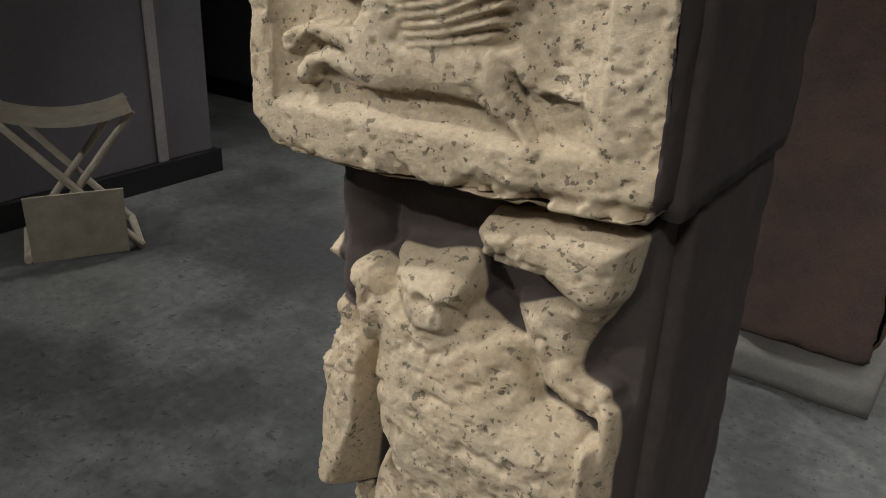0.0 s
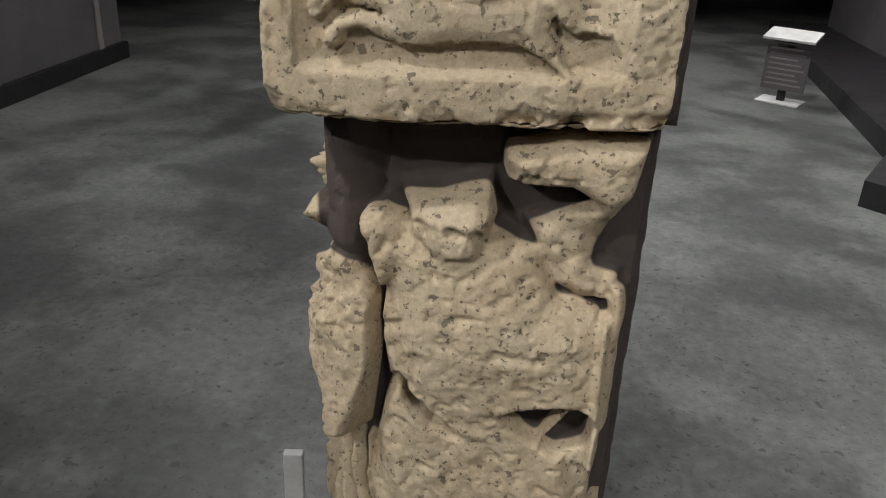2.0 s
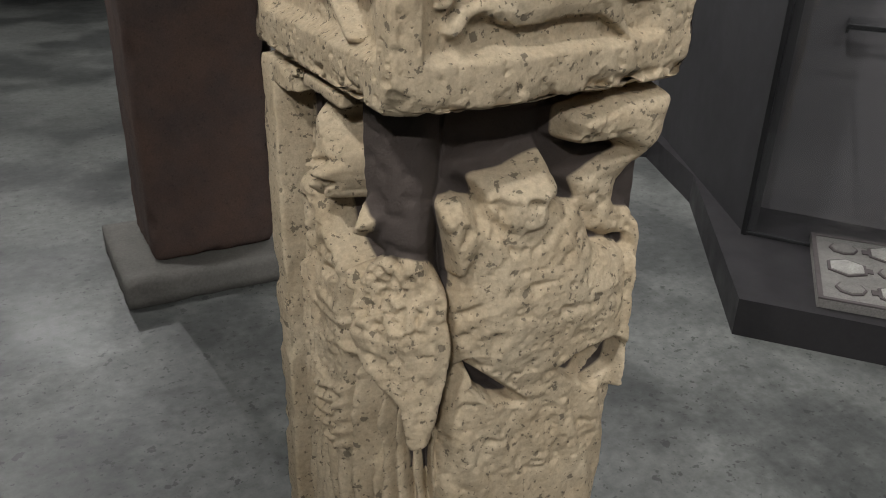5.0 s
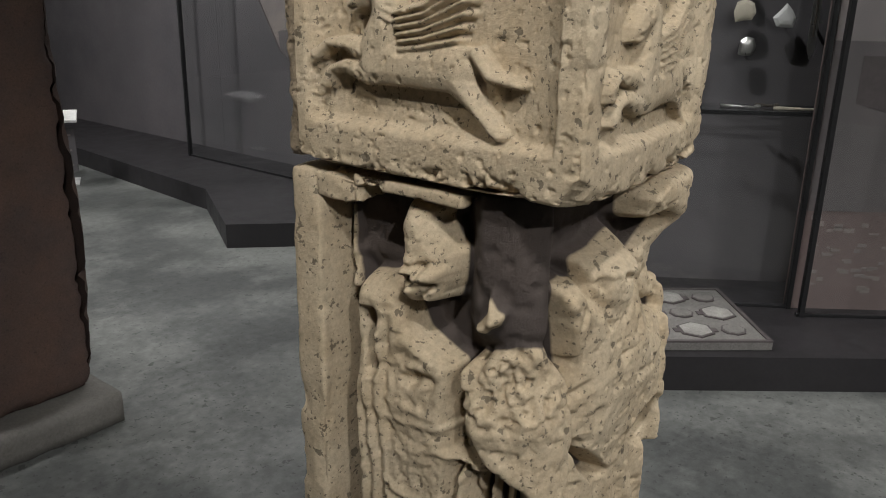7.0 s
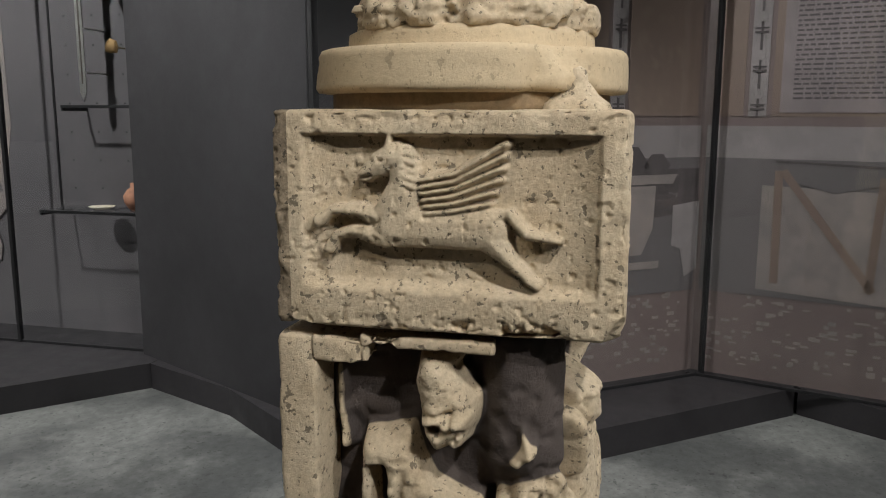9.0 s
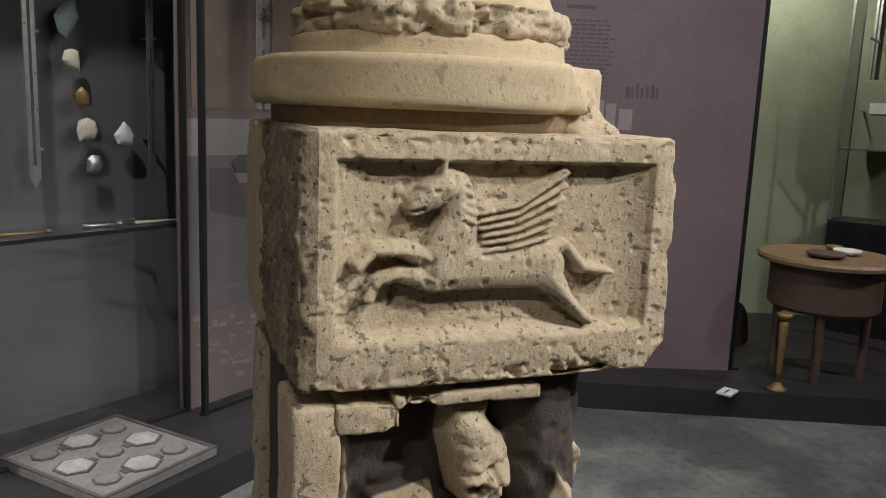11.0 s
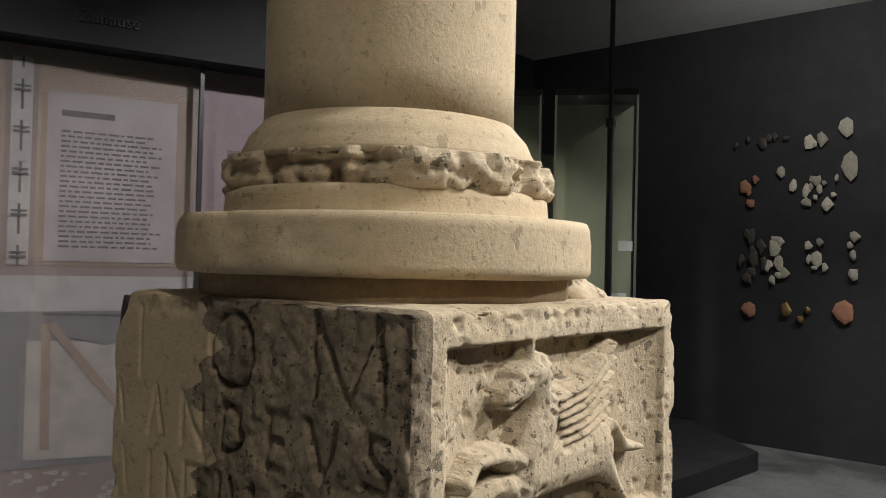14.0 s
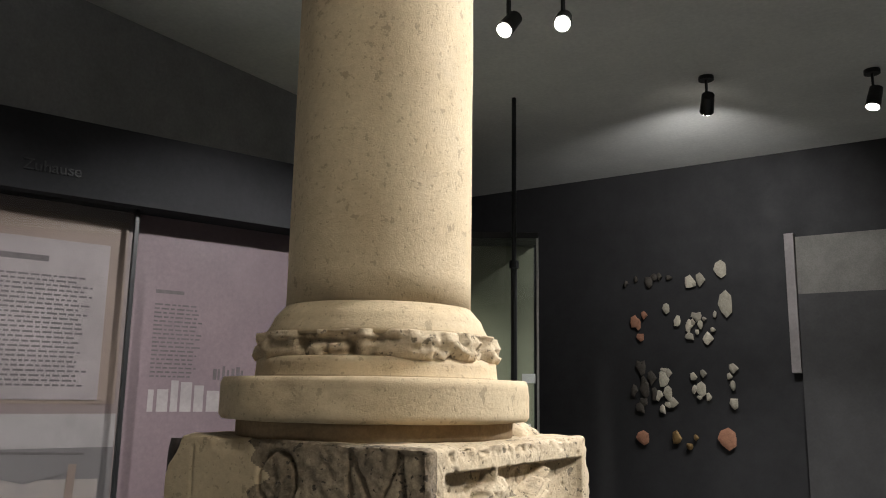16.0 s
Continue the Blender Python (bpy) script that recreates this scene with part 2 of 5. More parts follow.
def fbm(x, y, z, f, octaves=4, seed=0):
    out, amp, tot = 0, 1.0, 0
    for k in range(octaves):
        out, tot = out + amp * vnoise(x * f, y * f, z * f, seed + k), tot + amp
        amp, f = amp * 0.5, f * 2.03
    return out / tot


def step(a, b, x):
    t = np.clip((x - a) / (b - a), 0, 1)
    return t * t * (3 - 2 * t)


def capsule(u, v, a, b, ra, rb):
    """Signed distance, on arrays, to a tapered stroke from a to b."""
    du, dv = b[0] - a[0], b[1] - a[1]
    t = np.clip(((u - a[0]) * du + (v - a[1]) * dv) / (du * du + dv * dv), 0, 1)
    return np.hypot(u - a[0] - t * du, v - a[1] - t * dv) - (ra + (rb - ra) * t)


def stone_box(name, lo, hi, cell, mat, rnd=0.012, reliefs=None, wear=0.004, chips=0.012, chip_f=22.0, parent=None, label="", seed=3, fine=None, others=(), cuts=(), fall=0.0):
    """A worn block: six grids on one rounded box, each with its own relief along its normal, all with the same wear."""
    reliefs, fine = reliefs or {}, fine or {}
    lo, hi = np.array(lo, float), np.array(hi, float)
    verts, faces, base = [], [], 0
    for axis in range(3):
        for side in (0, 1):
            key = "xyz"[axis] + "-+"[side]
            a, b = [(1, 2), (0, 2), (0, 1)][axis]
            c = fine.get(key, cell)
            na, nb = (max(2, int(round((hi[k] - lo[k]) / c))) for k in (a, b))
            ua, ub = np.linspace(lo[a], hi[a], na + 1), np.linspace(lo[b], hi[b], nb + 1)
            A, B = np.meshgrid(ua, ub, indexing="ij")
            P = np.zeros((*A.shape, 3))
            P[..., a], P[..., b], P[..., axis] = A, B, (hi if side else lo)[axis]
            h = np.zeros(A.shape)
            if key in reliefs:
                h = reliefs[key](A, B)
            q = np.clip(P, lo + rnd, hi - rnd)
            d = P - q
            n = np.linalg.norm(d, axis=-1, keepdims=True)
            R = q + d / np.maximum(n, 1e-9) * rnd
            edge = np.sort(np.minimum(P - lo, hi - P), axis=-1)[..., 1]
            x, y, z = P[..., 0], P[..., 1], P[..., 2]
            loss = wear * (fbm(x, y, z, 30, 4, seed) - 0.5) * 2
            near = 1 - step(0.0, 0.035, edge)
            loss = loss + near * chips * np.clip((fbm(x, y, z, chip_f, 3, seed + 9) - 0.47) * 5, 0, 1.4)
            R = R - d / np.maximum(n, 1e-9) * loss[..., None]
            R[..., axis] += (1 if side else -1) * h
            R[..., 1] += fall * np.clip((R[..., 0] - lo[0]) / (hi[0] - lo[0]), 0, 1) ** 2 * np.clip(1 - (R[..., 1] - lo[1]) / (hi[1] - lo[1]), 0, 1)
            for point, normal in cuts:
                nn = np.array(normal, float) / np.linalg.norm(normal)
                over = (R - np.array(point)) @ nn + 0.016 * (fbm(x, y, z, 40, 4, seed + 20) - 0.5)
                R = R - np.clip(over, 0, 1)[..., None] * nn
            idx = base + np.arange((na + 1) * (nb + 1)).reshape(na + 1, nb + 1)
            quad = np.stack([idx[:-1, :-1], idx[1:, :-1], idx[1:, 1:], idx[:-1, 1:]], -1).reshape(-1, 4)
            flip = (side == 0) ^ (axis == 1)
            faces.append(quad[:, ::-1] if flip else quad)
            verts.append(R.reshape(-1, 3))
            base += idx.size
    V, F = np.concatenate(verts), np.concatenate(faces)
    me = bpy.data.meshes.new(name)
    me.from_pydata(V.tolist(), [], F.tolist())
    bm = bmesh.new()
    bm.from_mesh(me)
    bmesh.ops.remove_doubles(bm, verts=bm.verts, dist=0.0004)
    bm.to_mesh(me)
    bm.free()
    me.shade_smooth()
    me.materials.append(mat)
    for k, (other, where) in enumerate(others):
        me.materials.append(other)
        for p in me.polygons:
            if where(p.center):
                p.material_index = k + 1
    ob = new(name, me)
    ob.parent = parent
    if label:
        tagged(ob, label)
    return ob


# ---- the room ----
X0, X1, Y0, Y1 = -5.4, 4.6, -6.95, 11.6
tagged(part("floor", boxed((X0 - 0.2, Y0 - 0.2, -0.1), (X1 + 0.2, Y1 + 0.2, 0.0)), FLOOR), "grey polished screed floor with worn blotches", "floor", kind="structure")
tagged(part("ceiling", boxed((X0 - 0.2, Y0 - 0.2, CEIL), (X1 + 0.2, Y1 + 0.2, CEIL + 0.15)), CEILING), "grey plastered museum ceiling", "ceiling", kind="structure")
tagged(part("wall_south", boxed((X0 - 0.2, Y0 - 0.2, 0.0), (X1 + 0.2, Y0, CEIL)), DARKWALL), "dark anthracite painted wall with a sherd display", "wall", kind="structure")
tagged(part("wall_north", boxed((X0 - 0.2, Y1, 0.0), (X1 + 0.2, Y1 + 0.2, CEIL)), DARKWALL), "dark anthracite painted wall", "wall", kind="structure")
tagged(part("wall_east", boxed((X1, Y0, 0.0), (X1 + 0.2, Y1, CEIL)), DARKWALL), "dark anthracite painted wall behind the showcases", "wall", kind="structure")
tagged(part("wall_west", boxed((X0 - 0.2, Y0, 0.0), (X0, Y1, CEIL)), DARKWALL), "dark anthracite painted wall", "wall", kind="structure")

PH = 0.15
EDGE = [(1.64, 0.74), (3.20, -1.14), (2.66, -1.85), (1.85, -3.75), (1.70, -6.0)]
tagged(part("platform_1", prism([(1.64, 0.74), (3.18, -1.12), (4.55, -1.12), (4.55, 2.45), (2.74, 2.45), (2.456, 1.80)], 0, PH), PLATFORM), "black low display platform under the showcases", "platform", kind="structure")
tagged(part("platform_2", prism([(3.20, -1.14), (2.66, -1.88), (1.85, -3.75), (1.66, -6.0), (2.6, -6.9), (4.55, -6.9), (4.55, -1.14)], 0, PH), PLATFORM), "black low display platform under the showcases", "platform", kind="structure")
tagged(part("platform_3", prism([(2.745, 2.454), (4.55, 2.454), (4.55, 9.2), (2.70, 9.2), (2.32, 4.12), (1.86, 3.28)], 0, PH), PLATFORM), "black low display platform under the showcases", "platform", kind="structure")


# ---- the votive column ----
def horse_field(u, v):
    """Signed distances of a galloping winged horse's body and wing, and the wing's feathers; u runs from nose to tail, v up."""
    d = np.full(u.shape, 9.0)
    for a, b, ra, rb in (
        ((-0.106, 1.507), (-0.084, 1.521), 0.010, 0.016), ((-0.084, 1.521), (-0.064, 1.530), 0.017, 0.020), ((-0.074, 1.542), (-0.072, 1.556), 0.006, 0.004),
        ((-0.056, 1.530), (-0.050, 1.490), 0.018, 0.023), ((-0.050, 1.490), (-0.066, 1.446), 0.025, 0.032),
        ((-0.066, 1.442), (0.000, 1.438), 0.032, 0.026), ((0.000, 1.438), (0.058, 1.438), 0.026, 0.028),
        ((-0.080, 1.446), (-0.118, 1.460), 0.015, 0.009), ((-0.118, 1.460), (-0.152, 1.458), 0.009, 0.007), ((-0.152, 1.458), (-0.170, 1.443), 0.006, 0.008),
        ((-0.080, 1.424), (-0.122, 1.431), 0.015, 0.009), ((-0.122, 1.431), (-0.146, 1.425), 0.009, 0.006), ((-0.146, 1.425), (-0.157, 1.406), 0.006, 0.008),
        ((0.060, 1.430), (0.086, 1.402), 0.022, 0.011), ((0.086, 1.402), (0.114, 1.374), 0.010, 0.006), ((0.114, 1.374), (0.124, 1.367), 0.007, 0.006),
        ((0.066, 1.454), (0.088, 1.458), 0.007, 0.008), ((0.088, 1.458), (0.110, 1.434), 0.008, 0.008), ((0.110, 1.434), (0.152, 1.426), 0.008, 0.004),
    ):
        d = np.minimum(d, capsule(u, v, a, b, ra, rb))
    wing, feather = np.full(u.shape, 9.0), np.zeros(u.shape)
    for k in range(6):
        f = k / 5
        middle = (0.018 - 0.004 * f, 1.510 - 0.048 * f)
        tip = (0.082 - 0.004 * f - 0.016 * f * f, 1.548 - 0.076 * f)
        quill = np.minimum(capsule(u, v, (-0.032 + 0.010 * f, 1.500 - 0.042 * f), middle, 0.0072, 0.0080), capsule(u, v, middle, tip, 0.0080, 0.0060))
        wing = np.minimum(wing, quill)
        feather = np.maximum(feather, np.clip(-quill / 0.0072, 0, 1))
    return d, wing, feather


def horse_relief(u, v, lo_u, hi_u, low=0.0, worn=0.0, seed=0):
    """Depth of a framed panel with the horse in it."""
    rim = 0.002 * (vnoise(u * 60, v * 60, seed) - 0.5)
    inside = step(0, 0.003, u - lo_u + rim) * step(0, 0.003, hi_u - u + rim) * step(0, 0.0025, 1.560 + rim - v) * step(1.349, 1.366, v + rim)
    side = np.clip(np.minimum(u - lo_u, hi_u - u) / 0.060, 0, 1)
    h = -(0.004 + 0.018 * side * (2 - side)) * inside
    d, wing, feather = horse_field(u, v + low)
    wob = worn * (fbm(u, v, seed, 40, 4, seed) - 0.5) * 0.02
    body = np.where(d + wob < 0, 0.017 + 0.013 * np.sqrt(np.clip(-(d + wob) / 0.018, 0, 1)), 0)
    wings = np.where(wing + wob < 0, 0.006 + 0.025 * feather ** 0.7, 0)
    eye = np.hypot(u + 0.082, v + low - 1.526)
    mouth = capsule(u, v + low, (-0.112, 1.503), (-0.096, 1.506), 0, 0)
    body = body - 0.006 * (eye < 0.0034) - 0.006 * (mouth < 0.0018)
    mane = np.clip(np.sin((v + low) * 620 + u * 240), 0, 1) * step(-0.056, -0.046, u) * (1 - step(-0.04, -0.034, u)) * (v + low > 1.482)
    return h + (np.maximum(body, wings) - 0.005 * mane * (d < 0)) * inside * (1 - 0.28 * worn)


def lower_break(u, v, amount, seed):
    n = fbm(u, v * 0.8, 0.3, 34, 5, seed)
    more = 0.3 + 0.7 * step(-0.06, 0.06, u)
    return -amount * more * (1 - step(1.302, 1.322, v)) * np.clip((n - 0.47) * 12, 0, 1)


def scars(u, v, seed):
    """Small chisel scars and pits."""
    return -0.0034 * np.clip((fbm(u, v, 1, 95, 3, seed) - 0.665) * 16, 0, 1)


def face_p(y, z):
    u = -y
    return horse_relief(u, z, -0.196, 0.203, seed=5) + lower_break(u, z, 0.016, 4) + scars(u, z, 8)


def face_front(x, z):
    rough = (fbm(x, z, 2, 24, 5, 11) - 0.5) * 0.016 * step(-0.02, 0.12, x)
    return horse_relief(x - 0.005, z, -0.20, 0.175, low=0.022, worn=0.8, seed=7) + rough + lower_break(x, z, 0.016, 6) + scars(x, z, 12)


def groove(d, depth=0.011, width=0.0050):
    return -depth * np.clip(1 - np.abs(d) / width, 0, 1)


LETTERS = {"/": [((0.35, 0.95), (0.65, 0.05))], "I": [((0.5, 1), (0.5, 0))], "A": [((0.1, 0), (0.5, 1)), ((0.5, 1), (0.9, 0))],
           "N": [((0.05, 0), (0.05, 1)), ((0.05, 1), (0.95, 0)), ((0.95, 0), (0.95, 1))], "D": [((0.1, 0), (0.1, 1)), ((0.1, 1), (0.75, 0.8)), ((0.75, 0.8), (0.8, 0.25)), ((0.8, 0.25), (0.1, 0))],
           "E": [((0.15, 0), (0.15, 1)), ((0.15, 1), (0.8, 1)), ((0.15, 0.5), (0.7, 0.5)), ((0.15, 0), (0.8, 0))], "V": [((0, 1), (0.5, 0)), ((0.5, 0), (1, 1))],
           "S": [((0.85, 0.9), (0.3, 0.95)), ((0.3, 0.95), (0.25, 0.65)), ((0.25, 0.65), (0.8, 0.35)), ((0.8, 0.35), (0.7, 0.05)), ((0.7, 0.05), (0.1, 0.1))],
           "T": [((0.5, 0), (0.5, 1)), ((0.05, 1), (0.95, 1))], "L": [((0.2, 0), (0.2, 1)), ((0.2, 0), (0.85, 0))], "O": []}


def face_text(x, z):
    u = -x
    h = np.zeros(u.shape)
    rough = step(-0.075, -0.035, u + 0.03 * (vnoise(u * 20, z * 20, 3) - 0.5)) * (1 - step(0.222, 0.234, u))
    h = h + rough * (fbm(u, z, 4, 80, 5, 21) - 0.62) * 0.011
    strokes = [((-0.178, 1.574), (-0.176, 1.500)), ((0.112, 1.580), (0.118, 1.512)), ((0.116, 1.580), (0.160, 1.508)), ((0.160, 1.508), (0.190, 1.582)), ((0.192, 1.582), (0.200, 1.512))]
    for word, z0, z1, places in (("/ANDEVS", 1.440, 1.490, (-0.214, -0.142, -0.072, -0.002, 0.064, 0.126, 0.192)),
                                 ("/INTI/LONIS", 1.366, 1.418, (-0.205, -0.152, -0.102, -0.062, -0.024, 0.000, 0.040, 0.092, 0.142, 0.172, 0.205)),
                                 ("//I/I/", 1.306, 1.350, (-0.195, -0.110, -0.020, 0.050, 0.115, 0.170))):
        for ch, place in zip(word, places):
            for a, b in LETTERS[ch]:
                strokes.append(tuple((place + (p[0] - 0.5) * 0.040, z0 + p[1] * (z1 - z0)) for p in (a, b)))
    cut = np.zeros(u.shape)
    for a, b in strokes:
        cut = np.minimum(cut, groove(capsule(u, z, a, b, 0, 0)))
    for centre, wide, tall in (((-0.008, 1.541), 0.034, 0.036), ((0.092, 1.392), 0.020, 0.026)):
        ring = (np.hypot((u - centre[0]) / wide, (z - centre[1]) / tall) - 1) * wide
        cut = np.minimum(cut, groove(ring))
    h = h + cut * (0.35 + 0.85 * rough) * (0.6 + 0.7 * vnoise(u * 50, z * 50, 6))
    return h - 0.012 * step(0.19, 0.236, u) * np.clip((fbm(u, z, 9, 30, 3, 2) - 0.45) * 4, 0, 1)


def face_top(x, y):
    return 0.004 * (fbm(x, y, 0, 25, 4, 5) - 0.6)


column = thing("votive_column", (0, 0, 0), "pale limestone Roman votive column on a carved pedestal", "column")
block = stone_box("inscribed_block", (-0.232, -0.238, 1.297), (0.240, 0.238, 1.592), 0.006, STONE, rnd=0.010,
                  reliefs={"x-": face_p, "y-": face_front, "y+": face_text, "z+": face_top}, wear=0.0010, chips=0.005, chip_f=38,
                  fall=0.052, cuts=(((-0.232, -0.214, 1.306), (-0.5, -1.0, -0.8)), ((0.222, -0.190, 1.306), (1.0, -0.35, -0.8)), ((0.212, 0.238, 1.315), (0.9, 0.3, -1.0)), ((0.236, -0.186, 1.40), (1, -0.5, 0.05)), ((0.200, 0.238, 1.592), (0.9, 0.5, 0.5))),
                  fine={"x-": 0.0024, "y-": 0.003, "y+": 0.0024}, parent=column, label="limestone block with winged horse relief and Latin inscription",
                  # the block's east face takes the core's dark colour
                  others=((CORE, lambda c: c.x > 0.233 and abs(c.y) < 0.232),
                          (STONE_DARK, lambda c: c.y > 0.215 and -0.235 < c.x < 0.055 + 0.02 * math.sin(c.z * 60) + 0.012 * math.sin(c.z * 170)),
                          (STONE_SMOOTH, lambda c: c.y > 0.215 and c.x >= 0.055 + 0.02 * math.sin(c.z * 60) + 0.012 * math.sin(c.z * 170))))


def stone_lathe(name, profile, centre, seg, wob, mat, label):
    """A turned stone course; wob gives its wear for arrays of angle and height."""
    r, z = (np.array(v) for v in zip(*profile))
    a = np.arange(seg) * 2 * math.pi / seg
    A, Z = np.meshgrid(a, z)
    rad = r[:, None] + wob(A, Z)
    V = np.stack([centre[0] + rad * np.cos(A), centre[1] + rad * np.sin(A), Z], -1).reshape(-1, 3)
    idx = np.arange(len(r) * seg).reshape(len(r), seg)
    nxt = np.roll(idx, -1, axis=1)
    F = np.stack([idx[:-1], nxt[:-1], nxt[1:], idx[1:]], -1).reshape(-1, 4).tolist()
    me = bpy.data.meshes.new(name)
    me.from_pydata(V.tolist(), [], F + [idx[0][::-1].tolist(), idx[-1].tolist()])
    me.shade_smooth()
    me.materials.append(mat)
    ob = new(name, me)
    ob.parent = column
    if label:
        tagged(ob, label)
    return ob


CX, CY = 0.02, 0.014


def fine_profile(points, step_len=0.004):
    out = []
    for (r0, z0), (r1, z1) in zip(points, points[1:]):
        n = max(1, int(math.hypot(r1 - r0, z1 - z0) / step_len))
        out += [(r0 + (r1 - r0) * k / n, z0 + (z1 - z0) * k / n) for k in range(n)]
    return out + [points[-1]]


def ring_noise(a, z, f, seed):
    return fbm(np.cos(a) * 0.2, np.sin(a) * 0.2, z, f, 4, seed)


def near_angle(a, deg, wide):
    d = (np.degrees(a) - deg + 180) % 360 - 180
    return np.clip(1 - np.abs(d) / wide, 0, 1)


def wob_slab(a, z):
    n = ring_noise(a, z, 18, 31)
    cut = 0.034 * np.minimum(1, 2.5 * near_angle(a, 222, 16)) * np.clip((ring_noise(a, z, 30, 7) - 0.25) * 1.6, 0, 1)
    torn = 0.018 * np.minimum(1, 3 * near_angle(a, 92, 45)) * np.clip((n - 0.35) * 2, 0, 1)
    return 0.003 * (n - 0.5) - cut - torn - 0.02 * np.clip(n - 0.60, 0, 1)


def wob_band(a, z):
    n = ring_noise(a, z, 45, 41)
    cut = 0.018 * np.minimum(1, 3 * near_angle(a, 105, 38)) * np.where(z < 1.732, 1, 0.4)
    flute = 0.004 * np.clip(np.sin(a * 46 + 3 * n) - 0.2, 0, 1) * np.clip((ring_noise(a, z * 0, 14, 43) - 0.4) * 4, 0, 1)
    return -0.075 * np.clip(n - 0.44, 0, 1) - cut - flute


def wob_shaft(a, z):
    return 0.0022 * (ring_noise(a, z, 9, 51) - 0.5)


stone_lathe("neck_course", fine_profile([(0.212, 1.588), (0.214, 1.597), (0.214, 1.620)], 0.006), (CX, CY, 0), 72, wob_shaft, NECK_SHADE, "round limestone neck course, coloured brown for the shade under the slab")
stone_lathe("base_slab", fine_profile([(0.214, 1.614), (0.236, 1.616), (0.240, 1.622), (0.240, 1.668), (0.236, 1.676), (0.18, 1.678)], 0.005), (CX, CY, 0), 160, wob_slab, STONE_SMOOTH, "thick round slab with broken rim")
stone_lathe("base_step", fine_profile([(0.192, 1.676), (0.190, 1.680), (0.188, 1.702), (0.180, 1.706)], 0.006), (CX, CY, 0), 72, wob_shaft, STONE_SMOOTH, "")
stone_lathe("broken_torus", fine_profile([(0.176, 1.700), (0.192, 1.702), (0.197, 1.712), (0.197, 1.730), (0.192, 1.742), (0.165, 1.746)], 0.003), (CX, CY, 0), 240, wob_band, STONE, "rough broken torus moulding")
stone_lathe("base_fillet", fine_profile([(0.176, 1.738), (0.175, 1.746), (0.169, 1.756), (0.164, 1.768), (0.155, 1.778), (0.146, 1.788)], 0.006), (CX, CY, 0), 72, wob_shaft, STONE_SMOOTH, "")
stone_lathe("shaft", fine_profile([(0.1475, 1.782), (0.147, 2.200), (0.146, 2.600), (0.143, 3.450)], 0.05), (CX, CY, 0), 64, wob_shaft, STONE_SMOOTH, "smooth round limestone shaft")
bm = lathe(bmesh.new(), fine_profile([(0.052, -0.010), (0.046, 0.006), (0.030, 0.018), (0.019, 0.034), (0.014, 0.052), (0.004, 0.058)], 0.006), 26, (-0.118, -0.158, 1.594),
           lambda a, z: 0.35 * (0.058 - z) * (float(vnoise(math.cos(a) * 2.2, math.sin(a) * 2.2, z * 40, 4)) - 0.45))
lump = part("mortar_lump", bm, STONE, column, "rough mortar lump on the block", True)


# The carved body is one sheet swept round the pedestal: s runs along the front (s is x there), round the
# south-west corner and back along the west side; h is the stone's height over the recessed core.
CORNER, BEND = (-0.10, -0.09), 0.12
ARC = BEND * math.pi / 2


def shape(s, z, points):
    """Signed distance, on arrays, to the outline points; negative inside."""
    d = np.full(s.shape, 9.0)
    inside = np.zeros(s.shape, bool)
    for (ax, az), (bx, bz) in zip(points, points[1:] + points[:1]):
        ex, ez = bx - ax, bz - az
        t = np.clip(((s - ax) * ex + (z - az) * ez) / (ex * ex + ez * ez), 0, 1)
        d = np.minimum(d, np.hypot(s - ax - t * ex, z - az - t * ez))
        cross = (az > z) != (bz > z)
        inside ^= cross & (s < ax + (z - az) * ex / (ez if ez else 1e-9))
    return np.where(inside, -d, d)


def mass(d, foot, dome, wide):
    """A rounded mass: it rises steeply to foot at its outline and swells by dome over wide."""
    return np.where(d < 0, foot * step(0.0, 0.007, -d) + dome * np.sqrt(np.clip(-d / wide, 0, 1)), 0)


def fold(s, z, a, b, ra, rb, level, high):
    d = capsule(s, z, a, b, ra, rb)
    return np.where(d < 0, level * step(0.0, 0.004, -d) + high * np.sqrt(np.clip(-d / max(ra, rb), 0, 1)), 0)


